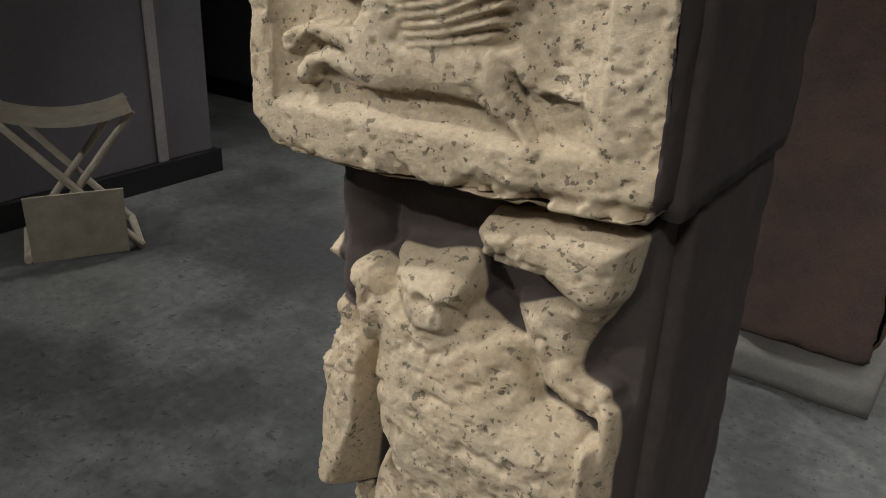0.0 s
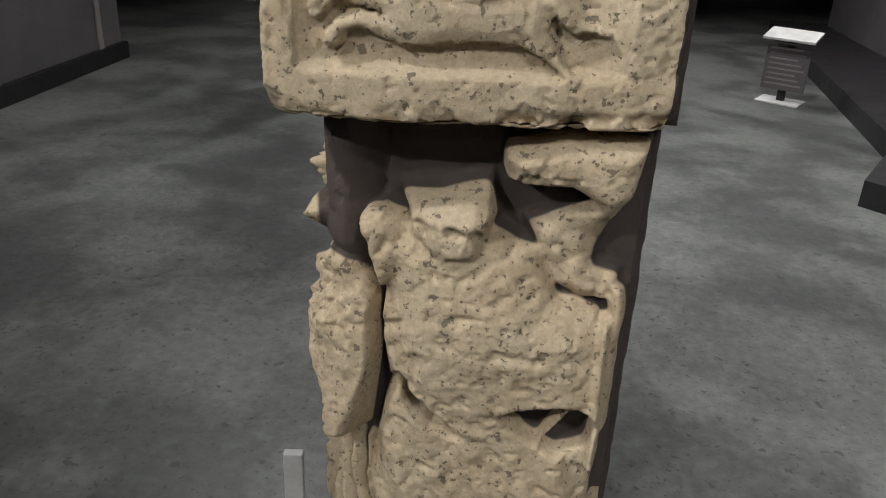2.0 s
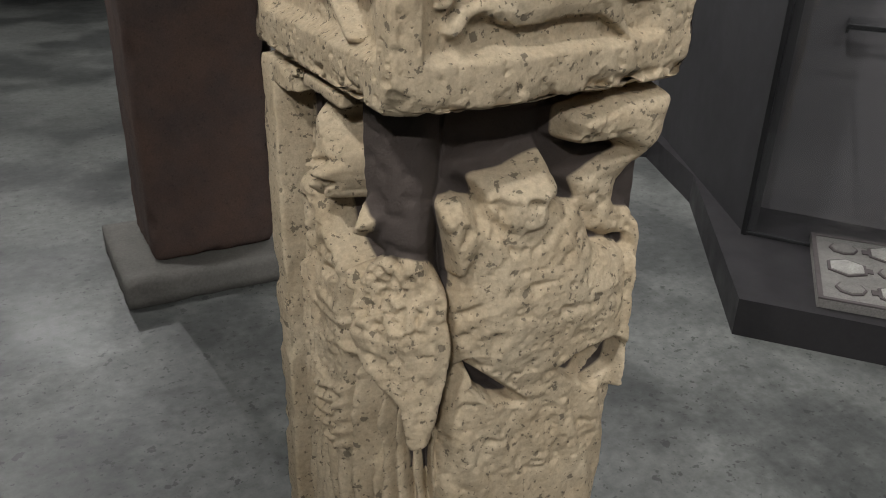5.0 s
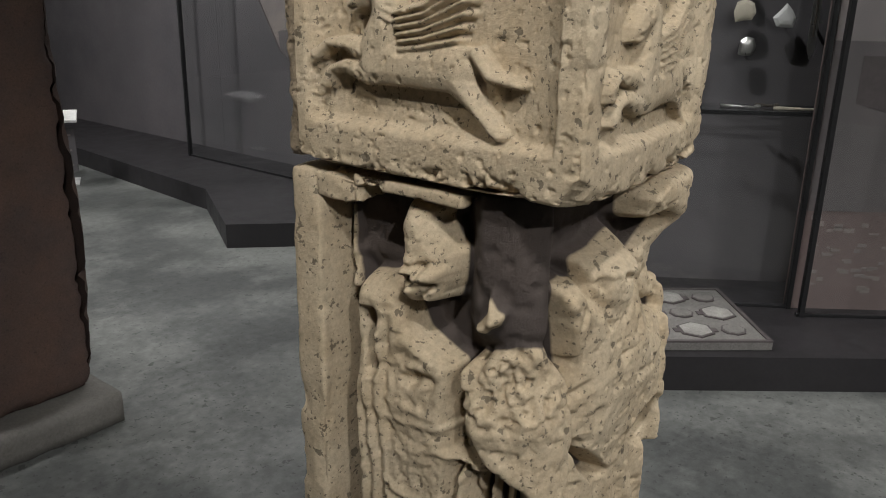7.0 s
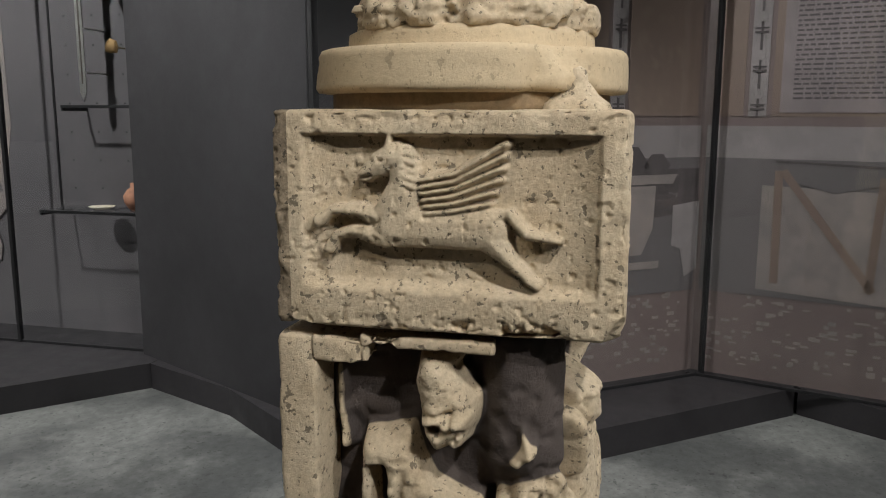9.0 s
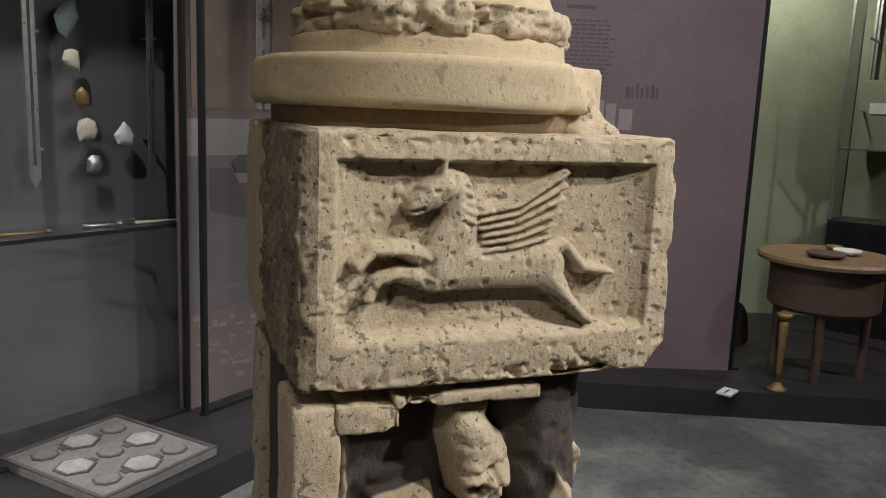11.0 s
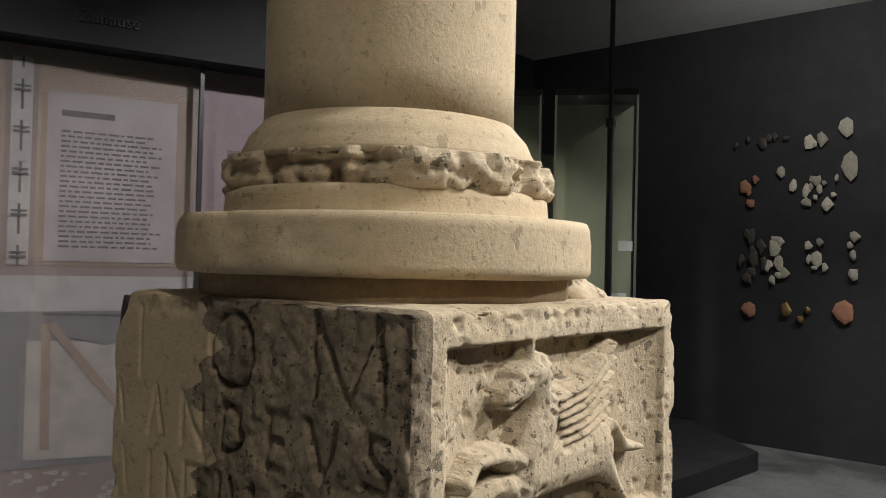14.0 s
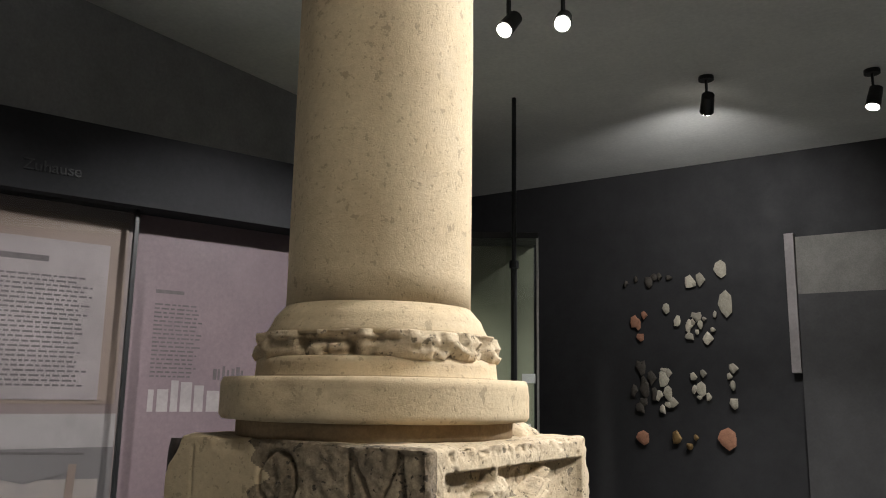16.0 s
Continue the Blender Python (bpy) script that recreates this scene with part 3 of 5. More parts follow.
def carving(s, z):
    rag = 0.009 * (fbm(s, z, 0.4, 28, 3, 61) - 0.5)
    s_, z_ = s + rag, z + 0.009 * (fbm(s, z, 3.1, 28, 3, 62) - 0.5)
    coarse, fine_ = fbm(s, z, 0.7, 26, 4, 63) - 0.5, fbm(s, z, 0.9, 85, 4, 64) - 0.5
    filled = 0.050 * step(-0.36, -0.29, s) * step(-0.125, -0.185, s) * step(1.035, 1.11, z)
    core = 0.032 + filled + 0.006 * coarse + 0.0015 * fine_ + 0.016 * step(-0.43, -0.50, s) * step(1.12, 1.16, z)
    h = core
    # front figure: torso with sloping shoulders, skirt below
    body = shape(s_, z_, [(-0.150, 1.168), (-0.098, 1.172), (-0.060, 1.160), (0.050, 1.150), (0.100, 1.125), (0.133, 1.063), (0.190, 1.047), (0.206, 1.01), (0.216, 0.94), (0.210, 0.0), (-0.150, 0.0), (-0.135, 0.80), (-0.100, 0.90), (-0.112, 1.00), (-0.106, 1.055)])
    torso = mass(body, 0.058, 0.046, 0.060)
    torso = torso + (body < 0) * (0.014 * np.exp(-((s - 0.03) / 0.11) ** 2 - ((z - 0.99) / 0.07) ** 2) - 0.012 * step(0.90, 0.82, z) + 0.006 * coarse)
    torso = torso + (body < 0) * 0.0045 * step(0.86, 0.80, z) * np.sin(s * 105 + 5 * np.sin(z * 9) + 1.2)
    h = np.maximum(h, torso)
    shoulder = shape(s_, z_, [(-0.160, 1.166), (-0.098, 1.176), (-0.070, 1.120), (-0.085, 1.060), (-0.108, 1.046)])
    h = np.maximum(h, mass(shoulder, 0.086, 0.016, 0.020) - (shoulder < 0) * 0.020 * step(1.140, 1.172, z))
    # the head, its crown broken off in a slope
    head = shape(s_, z_, [(-0.094, 1.196), (-0.030, 1.199), (0.038, 1.227), (0.046, 1.165), (0.032, 1.110), (0.004, 1.088), (-0.030, 1.094), (-0.058, 1.130)])
    crown = 0.062 * step(1.158, 1.224, z - 0.10 * s)
    h = np.maximum(h, np.where(head < 0, mass(head, 0.082, 0.034, 0.030) - crown, 0))
    broken = np.exp(-((s + 0.058) / 0.026) ** 2 - ((z - 1.150) / 0.022) ** 2)
    h = h - 0.030 * broken * np.clip(0.5 + 5 * fine_, 0, 1) * (head < 0.02)
    for a, b, r in (((-0.012, 1.153), (0.004, 1.150), 0.006), ((0.022, 1.148), (0.032, 1.128), 0.007), ((-0.014, 1.112), (0.014, 1.110), 0.003)):
        h = h - 0.020 * np.clip(-capsule(s_, z_, a, b, r, r * 0.7) / r * 2, 0, 1)
    h = h - 0.012 * np.clip(1 - np.abs(capsule(s, z, (-0.052, 1.125), (-0.030, 1.085), 0, 0)) / 0.006, 0, 1)
    h = h - 0.010 * np.clip(1 - np.abs(capsule(s, z, (0.030, 1.10), (0.002, 1.082), 0, 0)) / 0.005, 0, 1)
    # raised fragment under the block, its lower half leaning back
    piece = shape(s_, z_, [(0.042, 1.268), (0.120, 1.284), (0.228, 1.284), (0.214, 1.215), (0.192, 1.165), (0.176, 1.115), (0.183, 1.052), (0.163, 1.044), (0.123, 1.066), (0.093, 1.117), (0.072, 1.160), (0.112, 1.182), (0.158, 1.198), (0.138, 1.212), (0.076, 1.208), (0.043, 1.224)])
    lean = 0.040 * step(1.215, 1.150, z) + 0.030 * step(1.250, 1.284, z) * step(0.13, 0.04, s)
    rough = step(0.105, 0.055, s) * step(1.262, 1.245, z)
    h = np.maximum(h, np.where(piece < 0, mass(piece, 0.078, 0.032, 0.026) - lean + 0.05 * rough * fine_ + 0.008 * coarse, 0))
    # broken stump on the shoulder and hanging ends along the east edge
    stump = shape(s_, z_, [(0.130, 1.082), (0.156, 1.118), (0.181, 1.106), (0.216, 1.100), (0.212, 1.050), (0.168, 1.048)])
    h = np.maximum(h, mass(stump, 0.045, 0.020, 0.02) + (stump < 0) * 0.04 * fine_)
    h = np.maximum(h, fold(s_, z_, (0.210, 1.070), (0.204, 0.86), 0.014, 0.018, 0.056, 0.026))
    h = np.maximum(h, fold(s, z, (0.196, 1.030), (0.200, 0.80), 0.008, 0.010, 0.085, 0.020))
    # holes and folds at the waist
    hole = shape(s_, z_, [(0.080, 0.876), (0.121, 0.886), (0.164, 0.892), (0.190, 0.872), (0.186, 0.835), (0.152, 0.820), (0.116, 0.838)])
    h = np.where(hole < 0.006, np.minimum(h, 0.030 + 0.01 * coarse), h)
    h = np.maximum(h, fold(s, z, (0.168, 0.900), (0.124, 0.822), 0.010, 0.007, 0.070, 0.020))
    slit = shape(s_, z_, [(-0.080, 0.912), (-0.058, 0.897), (-0.036, 0.880), (0.010, 0.828), (-0.030, 0.838), (-0.056, 0.864)])
    h = np.where(slit < 0.003, np.minimum(h, 0.034), h)
    for k in range(4):
        h = np.maximum(h, fold(s, z, (-0.066 + 0.016 * k, 0.905 - 0.002 * k), (0.010 + 0.016 * k, 0.838 - 0.004 * k), 0.006, 0.007, 0.088, 0.016 - 0.002 * k))
    h = h - 0.030 * np.clip(1 - np.abs(capsule(s_, z_, (-0.080, 0.914), (-0.124, 0.822), 0, 0)) / 0.009, 0, 1)
    h = h - 0.016 * np.clip(1 - np.abs(capsule(s_, z_, (-0.106, 0.988), (-0.074, 1.010), 0, 0)) / 0.006, 0, 1)
    for a, b, r in (((0.000, 1.030), (0.024, 1.034), 0.007), ((-0.050, 0.965), (-0.052, 0.930), 0.008), ((0.160, 0.985), (0.172, 0.965), 0.009), ((0.090, 0.930), (0.104, 0.926), 0.005), ((0.055, 0.985), (0.125, 0.975), 0.005), ((0.130, 0.75), (0.150, 0.745), 0.006), ((-0.04, 0.77), (-0.02, 0.765), 0.006)):
        h = h - 0.010 * np.clip(-capsule(s_, z_, a, b, r, r * 0.6) / r * 1.6, 0, 1)
    # crack behind the shoulder, with the splinter beside it
    h = np.maximum(h, fold(s_, z_, (-0.186, 1.190), (-0.165, 1.120), 0.003, 0.010, 0.050, 0.020))
    # broken arm on the corner: rough above, a flat pale fracture below
    arm = shape(s_, z_, [(-0.310, 1.040), (-0.287, 1.068), (-0.255, 1.086), (-0.225, 1.102), (-0.190, 1.098), (-0.165, 1.082), (-0.120, 1.040), (-0.110, 0.960), (-0.120, 0.910), (-0.150, 0.808), (-0.186, 0.800), (-0.204, 0.872), (-0.272, 0.920), (-0.300, 0.960)])
    tall = 0.082 + 0.024 * step(1.08, 0.97, z) + 0.020 * step(0.95, 0.80, z)
    torn = step(0.955, 0.985, z + 0.05 * coarse)
    h = np.maximum(h, np.where(arm < 0, tall * step(-0.001, 0.006, -arm) * (0.80 + 0.20 * np.clip(-arm / 0.012, 0, 1)) + torn * (0.026 * fine_ + 0.02 * coarse), 0))
    h = np.maximum(h, fold(s, z, (-0.302, 1.048), (-0.296, 0.93), 0.012, 0.008, 0.085, 0.020))
    h = np.maximum(h, fold(s_, z_, (-0.150, 0.965), (-0.158, 0.825), 0.010, 0.007, 0.098, 0.016))
    # small knob in the gap
    knob = shape(s_, z_, [(-0.299, 1.110), (-0.280, 1.135), (-0.271, 1.184), (-0.256, 1.150), (-0.240, 1.146), (-0.246, 1.118), (-0.274, 1.096)])
    h = np.maximum(h, mass(knob, 0.088, 0.020, 0.014) + (knob < 0) * 0.03 * fine_)
    # veiled head of the west figure
    veil = shape(s_, z_, [(-0.428, 1.266), (-0.345, 1.270), (-0.362, 1.242), (-0.330, 1.198), (-0.334, 1.165), (-0.348, 1.124), (-0.389, 1.114), (-0.412, 1.135), (-0.424, 1.180), (-0.432, 1.215)])
    hair = step(1.190, 1.178, z) * step(1.118, 1.130, z)
    h = np.maximum(h, np.where(veil < 0, mass(veil, 0.066, 0.040, 0.030) + hair * (0.06 * fine_ + 0.012) - 0.012 * step(1.215, 1.262, z), 0))
    for a, b, r in (((-0.395, 1.160), (-0.378, 1.156), 0.007), ((-0.365, 1.154), (-0.350, 1.158), 0.006), ((-0.385, 1.132), (-0.366, 1.130), 0.004), ((-0.410, 1.178), (-0.345, 1.184), 0.004)):
        h = h - 0.024 * np.clip(-capsule(s_, z_, a, b, r, r * 0.7) / r * 2, 0, 1)
    # west figure: shoulder ledge and draped body
    west = shape(s_, z_, [(-0.512, 1.138), (-0.466, 1.144), (-0.430, 1.158), (-0.414, 1.104), (-0.397, 1.074), (-0.345, 1.046), (-0.326, 1.040), (-0.328, 0.910), (-0.300, 0.877), (-0.300, 0.0), (-0.515, 0.0)])
    ledge = step(1.145, 1.105, z)
    gown = np.where(west < 0, mass(west, 0.050 + 0.026 * ledge, 0.024, 0.020), 0)
    pleat = np.sin((s + 0.012 * np.sin(z * 14)) * 250) * step(-0.425, -0.45, s) + 0.8 * np.sin((s + 0.02 * np.sin(z * 11)) * 170 + 2) * step(0.84, 0.79, z) * step(-0.47, -0.44, s)
    gown = gown + (west < 0) * (0.008 * pleat * step(1.10, 1.07, z) + 0.008 * coarse)
    pitted = np.exp(-((s + 0.395) / 0.042) ** 2 - ((z - 1.012) / 0.034) ** 2)
    h = np.maximum(h, gown - pitted * np.clip(6 * (fine_ + 0.02), 0, 1) * 0.022)
    side_gap = shape(s_, z_, [(-0.492, 1.085), (-0.470, 1.090), (-0.462, 1.000), (-0.484, 0.985)])
    h = np.where(side_gap < 0, np.minimum(h, 0.036), h)
    h = np.maximum(h, fold(s_, z_, (-0.546, 1.225), (-0.541, 1.10), 0.008, 0.010, 0.046, 0.022) + 0.02 * fine_ * (np.abs(s + 0.543) < 0.012))
    h = h - 0.040 * np.clip(1 - np.abs(capsule(s_, z_, (-0.319, 1.040), (-0.314, 0.905), 0, 0)) / 0.008, 0, 1)
    # hand, sash and hanging folds below it
    for k, (a, b) in enumerate((((-0.445, 0.930), (-0.330, 0.945)), ((-0.420, 0.885), (-0.345, 0.908)), ((-0.345, 0.908), (-0.262, 0.896)), ((-0.440, 0.960), (-0.350, 0.955)))):
        h = np.maximum(h, fold(s_, z_, a, b, 0.007, 0.006, 0.092, 0.016))
    for k in range(5):
        sag = 0.835 - 0.026 * k
        dip = np.abs(z - sag + 0.020 * (1 - ((s + 0.385) / 0.055) ** 2))
        h = h + 0.012 * np.clip(1 - dip / 0.008, 0, 1) * (np.abs(s + 0.385) < 0.055)
    h = np.where((s > -0.332) & (s < -0.318) & (z < 0.89), np.minimum(h, 0.050), h)
    # shaded folds under the arm
    under = shape(s_, z_, [(-0.300, 0.885), (-0.262, 0.912), (-0.205, 0.868), (-0.185, 0.802), (-0.130, 0.800), (-0.140, 0.0), (-0.305, 0.0)])
    h = np.maximum(h, np.where(under < 0, 0.058 + 0.016 * np.sin(s * 150 + 4 * np.sin(z * 10)) + 0.02 * coarse + 0.012 * step(0.76, 0.60, z), 0))
    # wear over everything
    h = h - 0.0045 * np.clip((fbm(s, z, 5, 70, 3, 71) - 0.645) * 12, 0, 1) + 0.0018 * fine_ + 0.0012 * (fbm(s, z, 8, 200, 2, 72) - 0.5)
    wide = 1 + 0.17 * step(-0.10, -0.26, s)
    return np.clip(h, 0.012, 0.150) * wide, np.maximum(core, 0.042) * wide


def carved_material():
    """Limestone that gives way to the dark mortar where the surface lies on the core; in holes and channels that dark
    colour also stands in for shade.
    """
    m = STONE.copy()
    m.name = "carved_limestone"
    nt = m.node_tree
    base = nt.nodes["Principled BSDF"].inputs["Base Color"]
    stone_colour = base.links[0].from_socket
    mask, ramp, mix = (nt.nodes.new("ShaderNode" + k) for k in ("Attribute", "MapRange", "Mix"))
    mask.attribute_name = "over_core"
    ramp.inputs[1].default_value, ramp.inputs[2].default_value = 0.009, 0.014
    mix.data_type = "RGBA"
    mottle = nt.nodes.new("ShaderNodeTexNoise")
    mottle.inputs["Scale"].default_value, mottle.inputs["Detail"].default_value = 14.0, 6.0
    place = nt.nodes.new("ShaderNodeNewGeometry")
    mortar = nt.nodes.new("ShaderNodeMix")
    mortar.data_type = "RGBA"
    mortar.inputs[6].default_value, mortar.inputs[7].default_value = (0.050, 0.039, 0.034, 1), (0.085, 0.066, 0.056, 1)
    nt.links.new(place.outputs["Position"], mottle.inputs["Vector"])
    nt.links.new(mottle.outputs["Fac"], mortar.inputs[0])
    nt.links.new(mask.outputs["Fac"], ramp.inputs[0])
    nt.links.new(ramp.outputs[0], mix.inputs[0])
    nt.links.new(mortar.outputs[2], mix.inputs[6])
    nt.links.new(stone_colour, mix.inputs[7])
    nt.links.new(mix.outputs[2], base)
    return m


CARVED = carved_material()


def swept_pedestal():
    s = np.concatenate([[-0.606], np.arange(-0.605, 0.2285, 0.0029), [0.229]])
    z = np.concatenate([np.arange(0.0, 0.68, 0.012), np.arange(0.68, 1.2865, 0.0029), [1.2866]])
    A, Z = np.meshgrid(s, z, indexing="ij")
    H, core = carving(A, Z)
    for turn_ in range(3):
        H[1:-1] = 0.25 * H[:-2] + 0.5 * H[1:-1] + 0.25 * H[2:]
        H[:, 60:-1] = 0.25 * H[:, 59:-2] + 0.5 * H[:, 60:-1] + 0.25 * H[:, 61:]
    stone = step(0.008, 0.018, H - core)
    rugged = np.clip(np.exp(-((A + 0.23) / 0.07) ** 2 - ((Z - 1.02) / 0.05) ** 2) + np.exp(-((A + 0.38) / 0.05) ** 2 - ((Z - 1.15) / 0.03) ** 2) + np.exp(-((A - 0.07) / 0.04) ** 2 - ((Z - 1.235) / 0.02) ** 2), 0, 1)
    H = H + stone * ((0.004 + 0.022 * rugged) * (fbm(A, Z, 2.2, 75, 4, 81) - 0.5) - (0.003 + 0.006 * rugged) * np.clip((fbm(A, Z, 6.1, 90, 3, 82) - 0.62) * 14, 0, 1))
    H[0], H[-1], H[:, -1] = 0.0, 0.0, 0.0
    turn = np.clip((CORNER[0] - A) / BEND, 0, math.pi / 2)
    bx = np.where(A >= CORNER[0], A, CORNER[0])
    by = np.where(A < CORNER[0] - ARC, CORNER[1] + (CORNER[0] - ARC - A), CORNER[1])
    V = np.stack([bx - np.sin(turn) * H, by - np.cos(turn) * H, Z], -1).reshape(-1, 3)
    idx = np.arange(A.size).reshape(A.shape)
    F = np.stack([idx[:-1, :-1], idx[1:, :-1], idx[1:, 1:], idx[:-1, 1:]], -1).reshape(-1, 4)
    me = bpy.data.meshes.new("carved_pedestal")
    me.from_pydata(V.tolist(), [], F.tolist())
    me.shade_smooth()
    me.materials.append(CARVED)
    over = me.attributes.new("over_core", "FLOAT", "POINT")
    # depth mask: mortar on the core, painted shade in holes cut that deep
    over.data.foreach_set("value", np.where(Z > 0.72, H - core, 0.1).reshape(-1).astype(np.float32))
    ob = new("carved_pedestal", me)
    ob.parent = column
    return tagged(ob, "limestone pedestal carved with worn draped figures in relief")


swept_pedestal()
# dark support behind the carved pieces, and a dark slab over the block's east side
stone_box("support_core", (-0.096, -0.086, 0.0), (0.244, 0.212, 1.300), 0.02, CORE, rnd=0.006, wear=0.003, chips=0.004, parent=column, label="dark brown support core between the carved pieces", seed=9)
stone_box("support_slab", (0.228, -0.150, 1.296), (0.250, 0.226, 1.588), 0.02, CORE, rnd=0.004, wear=0.002, chips=0.004, parent=column, label="dark brown slab on the east side", seed=10)
stone_box("rear_strip", (0.150, 0.205, 0.0), (0.214, 0.232, 1.270), 0.006, STONE, rnd=0.006, wear=0.004, chips=0.012, parent=column, label="pale remaining edge strip at the back", seed=14)
stone_box("frame_post", (-0.226, 0.182, 0.0), (-0.12, 0.240, 1.282), 0.006, STONE, rnd=0.006, wear=0.0018, chips=0.006, parent=column, label="plain upright frame strip of the relief", seed=5)
stone_box("frame_rail", (-0.224, 0.108, 1.243), (-0.11, 0.190, 1.281), 0.005, STONE, rnd=0.005, wear=0.003, chips=0.008, parent=column, label="", seed=6)
stone_box("frame_ledge", (-0.220, -0.070, 1.268), (-0.05, 0.120, 1.286), 0.005, STONE, rnd=0.004, wear=0.003, chips=0.010, parent=column, label="", seed=7)

# ---- sandstone pillars ----
def sandstone_pillar(x0, x1, y0, y1, height, plinth, label, round_side=True):
    t = thing("sandstone_pillar", ((x0 + x1) / 2, (y0 + y1) / 2, 0), label, "pillar", "sandstone pillars")
    cx, cy = (x0 + x1) / 2, (y0 + y1) / 2
    px0, px1, py0, py1, ph = plinth
    stone_box("plinth", (px0 - cx, py0 - cy, 0), (px1 - cx, py1 - cy, ph), 0.04, CONCRETE, rnd=0.006, wear=0.001, chips=0.004, parent=t, label="pale grey concrete plinth")

    def bulge(y, z):
        return 0.035 * np.exp(-((z - 0.75) / 0.45) ** 2) - 0.04 * (1 - step(ph, ph + 0.12, z))
    stone_box("stone", (x0 - cx, y0 - cy, ph), (x1 - cx, y1 - cy, height), 0.025, SAND, rnd=0.035, reliefs={"x+": bulge} if round_side else {}, wear=0.006, chips=0.02, parent=t, seed=17)
    return t


sandstone_pillar(-0.19, 0.305, 1.98, 2.38, 2.35, (-0.32, 0.345, 1.87, 2.46, 0.12), "reddish brown sandstone pillar on a low grey plinth")
sandstone_pillar(-1.72, -1.32, 5.05, 5.45, 2.3, (-1.86, -1.20, 4.98, 5.6, 0.14), "brown sandstone pillar on a low plinth farther back", False)

# white label post beside the pedestal
t = thing("label_post", (-0.435, 0.40, 0), "small white label post standing on the floor", "sign", turn=8)
part("post", boxed((-0.024, -0.012, 0.006), (0.024, 0.012, 0.27), 0.003), WHITE, t)
part("foot", boxed((-0.05, -0.05, 0), (0.05, 0.05, 0.006), 0.002), BLACK, t)

# ---- showcases along the east side ----
TOP = 2.62


def case_wall(name, p, q, mat, label, z0=PH, z1=TOP, depth=0.05):
    m, length = wall_frame(p, q)
    return tagged(part(name, boxed((0, -depth, z0), (length, 0, z1), 0, m), mat), label, "panel", kind="structure"), m, length


def glass_front(p, q, away, z0, z1, label, posts=(0.0, 1.0), thick=0.008, post_w=0.022):
    """A glass front with black posts, a little before the panel on the line p to q."""
    m, length = wall_frame(p, q)
    t = thing("showcase_front", (p[0], p[1], 0), label, "showcase", "showcase fronts")
    inv = t.matrix_world.inverted()
    pane = part("pane", boxed((0.01, away, z0), (length - 0.01, away + thick, z1), 0, inv @ m), GLASS, t)
    pane.visible_shadow = False
    for f in posts:
        x = f * length
        part("post", boxed((x - post_w / 2, away - 0.012, z0), (x + post_w / 2, away + 0.018, z1), 0.002, inv @ m), BLACK, t)
    part("bottom_rail", boxed((0, away - 0.012, z0 - 0.0), (length, away + 0.010, z0 + 0.016), 0.002, inv @ m), BLACK, t)
    return t


G0, G1, G2, G3, G4 = (2.12, 1.16), (2.75, 0.25), (3.40, -0.60), (3.06, -1.65), (2.66, -2.82)
_, MA1, LA1 = case_wall("panel_1", (G0[0] + 0.30, G0[1] + 0.20), (G1[0] + 0.53, G1[1] - 0.13), GREYPANEL, "slate grey back panel of a showcase")
_, MA2, LA2 = case_wall("panel_2", G1, G2, TAUPE, "taupe printed panel with a Roman room")
_, MR1, LR1 = case_wall("panel_3", G2, G3, TAUPE, "taupe printed panel with a Roman room")
_, MR2, LR2 = case_wall("panel_4", G3, G4, MAUVE, "mauve text panel")
case_wall("panel_5", (2.90, 2.60), (G0[0], G0[1]), DARKWALL, "dark side of the showcase")
_, ML, LL = case_wall("panel_6", (3.30, 5.20), (3.30, 2.50), GREYPANEL, "slate grey back panel of a showcase")
case_wall("panel_7", (3.30, 9.0), (3.30, 5.202), GREYPANEL, "slate grey back panel of a showcase")

glass_front(G0, G1, 0.0, PH, TOP, "glass showcase front with black posts", (0.0, 1.0))
glass_front(G1, G2, 0.10, PH, TOP, "glass showcase front with black posts", (0.02, 0.985))
glass_front(G2, G3, 0.10, PH, TOP, "glass showcase front with black posts", (0.975,))
glass_front((2.95, 5.20), (2.95, 2.56), 0.0, PH, TOP, "glass showcase front with black posts", (0.0, 0.64, 0.99))

HEADER = material("dark_slate_board", (0.030, 0.030, 0.032), 0.9, scale=2, grain=40, grain_amount=0.15, bump=0.03)
HEADER.node_tree.nodes["Principled BSDF"].inputs["Specular IOR Level"].default_value = 0.1
# the header above the cases, with its word
hm, hl = wall_frame((2.05, 1.22), (3.36, -0.55))
tagged(part("header_1", boxed((0, -0.4, TOP), (hl, 0.10, 3.02), 0, hm), DARKWALL), "dark header board above the showcases", "header", kind="structure")
hm2, hl2 = wall_frame((3.32, -0.56), (2.52, -2.90))
tagged(part("header_2", boxed((0, -0.4, TOP), (hl2, 0.10, 3.02), 0, hm2), HEADER), "dark header board above the showcases", "header", kind="structure")
hm3, hl3 = wall_frame((2.95, 5.3), (2.95, 2.4))
tagged(part("header_3", boxed((0, -0.4, TOP), (hl3, 0.06, 3.02), 0, hm3), DARKWALL), "dark header board above the showcases", "header", kind="structure")
BULK = material("slate_grey_paint", (0.36, 0.36, 0.37), 0.8, scale=2, grain=40, grain_amount=0.15, bump=0.03)
tagged(part("bulkhead_1", boxed((3.60, -3.6, 3.02), (X1, 1.6, CEIL)), BULK), "dark wall strip above the showcase headers", "wall", kind="structure")
font = bpy.data.curves.new("header_word", "FONT")
font.body, font.size, font.extrude, font.align_x, font.align_y = "Zuhause", 0.080, 0.004, "CENTER", "CENTER"
word = new("header_word", font)
along = (hm2.to_3x3() @ Vector((1, 0, 0)))
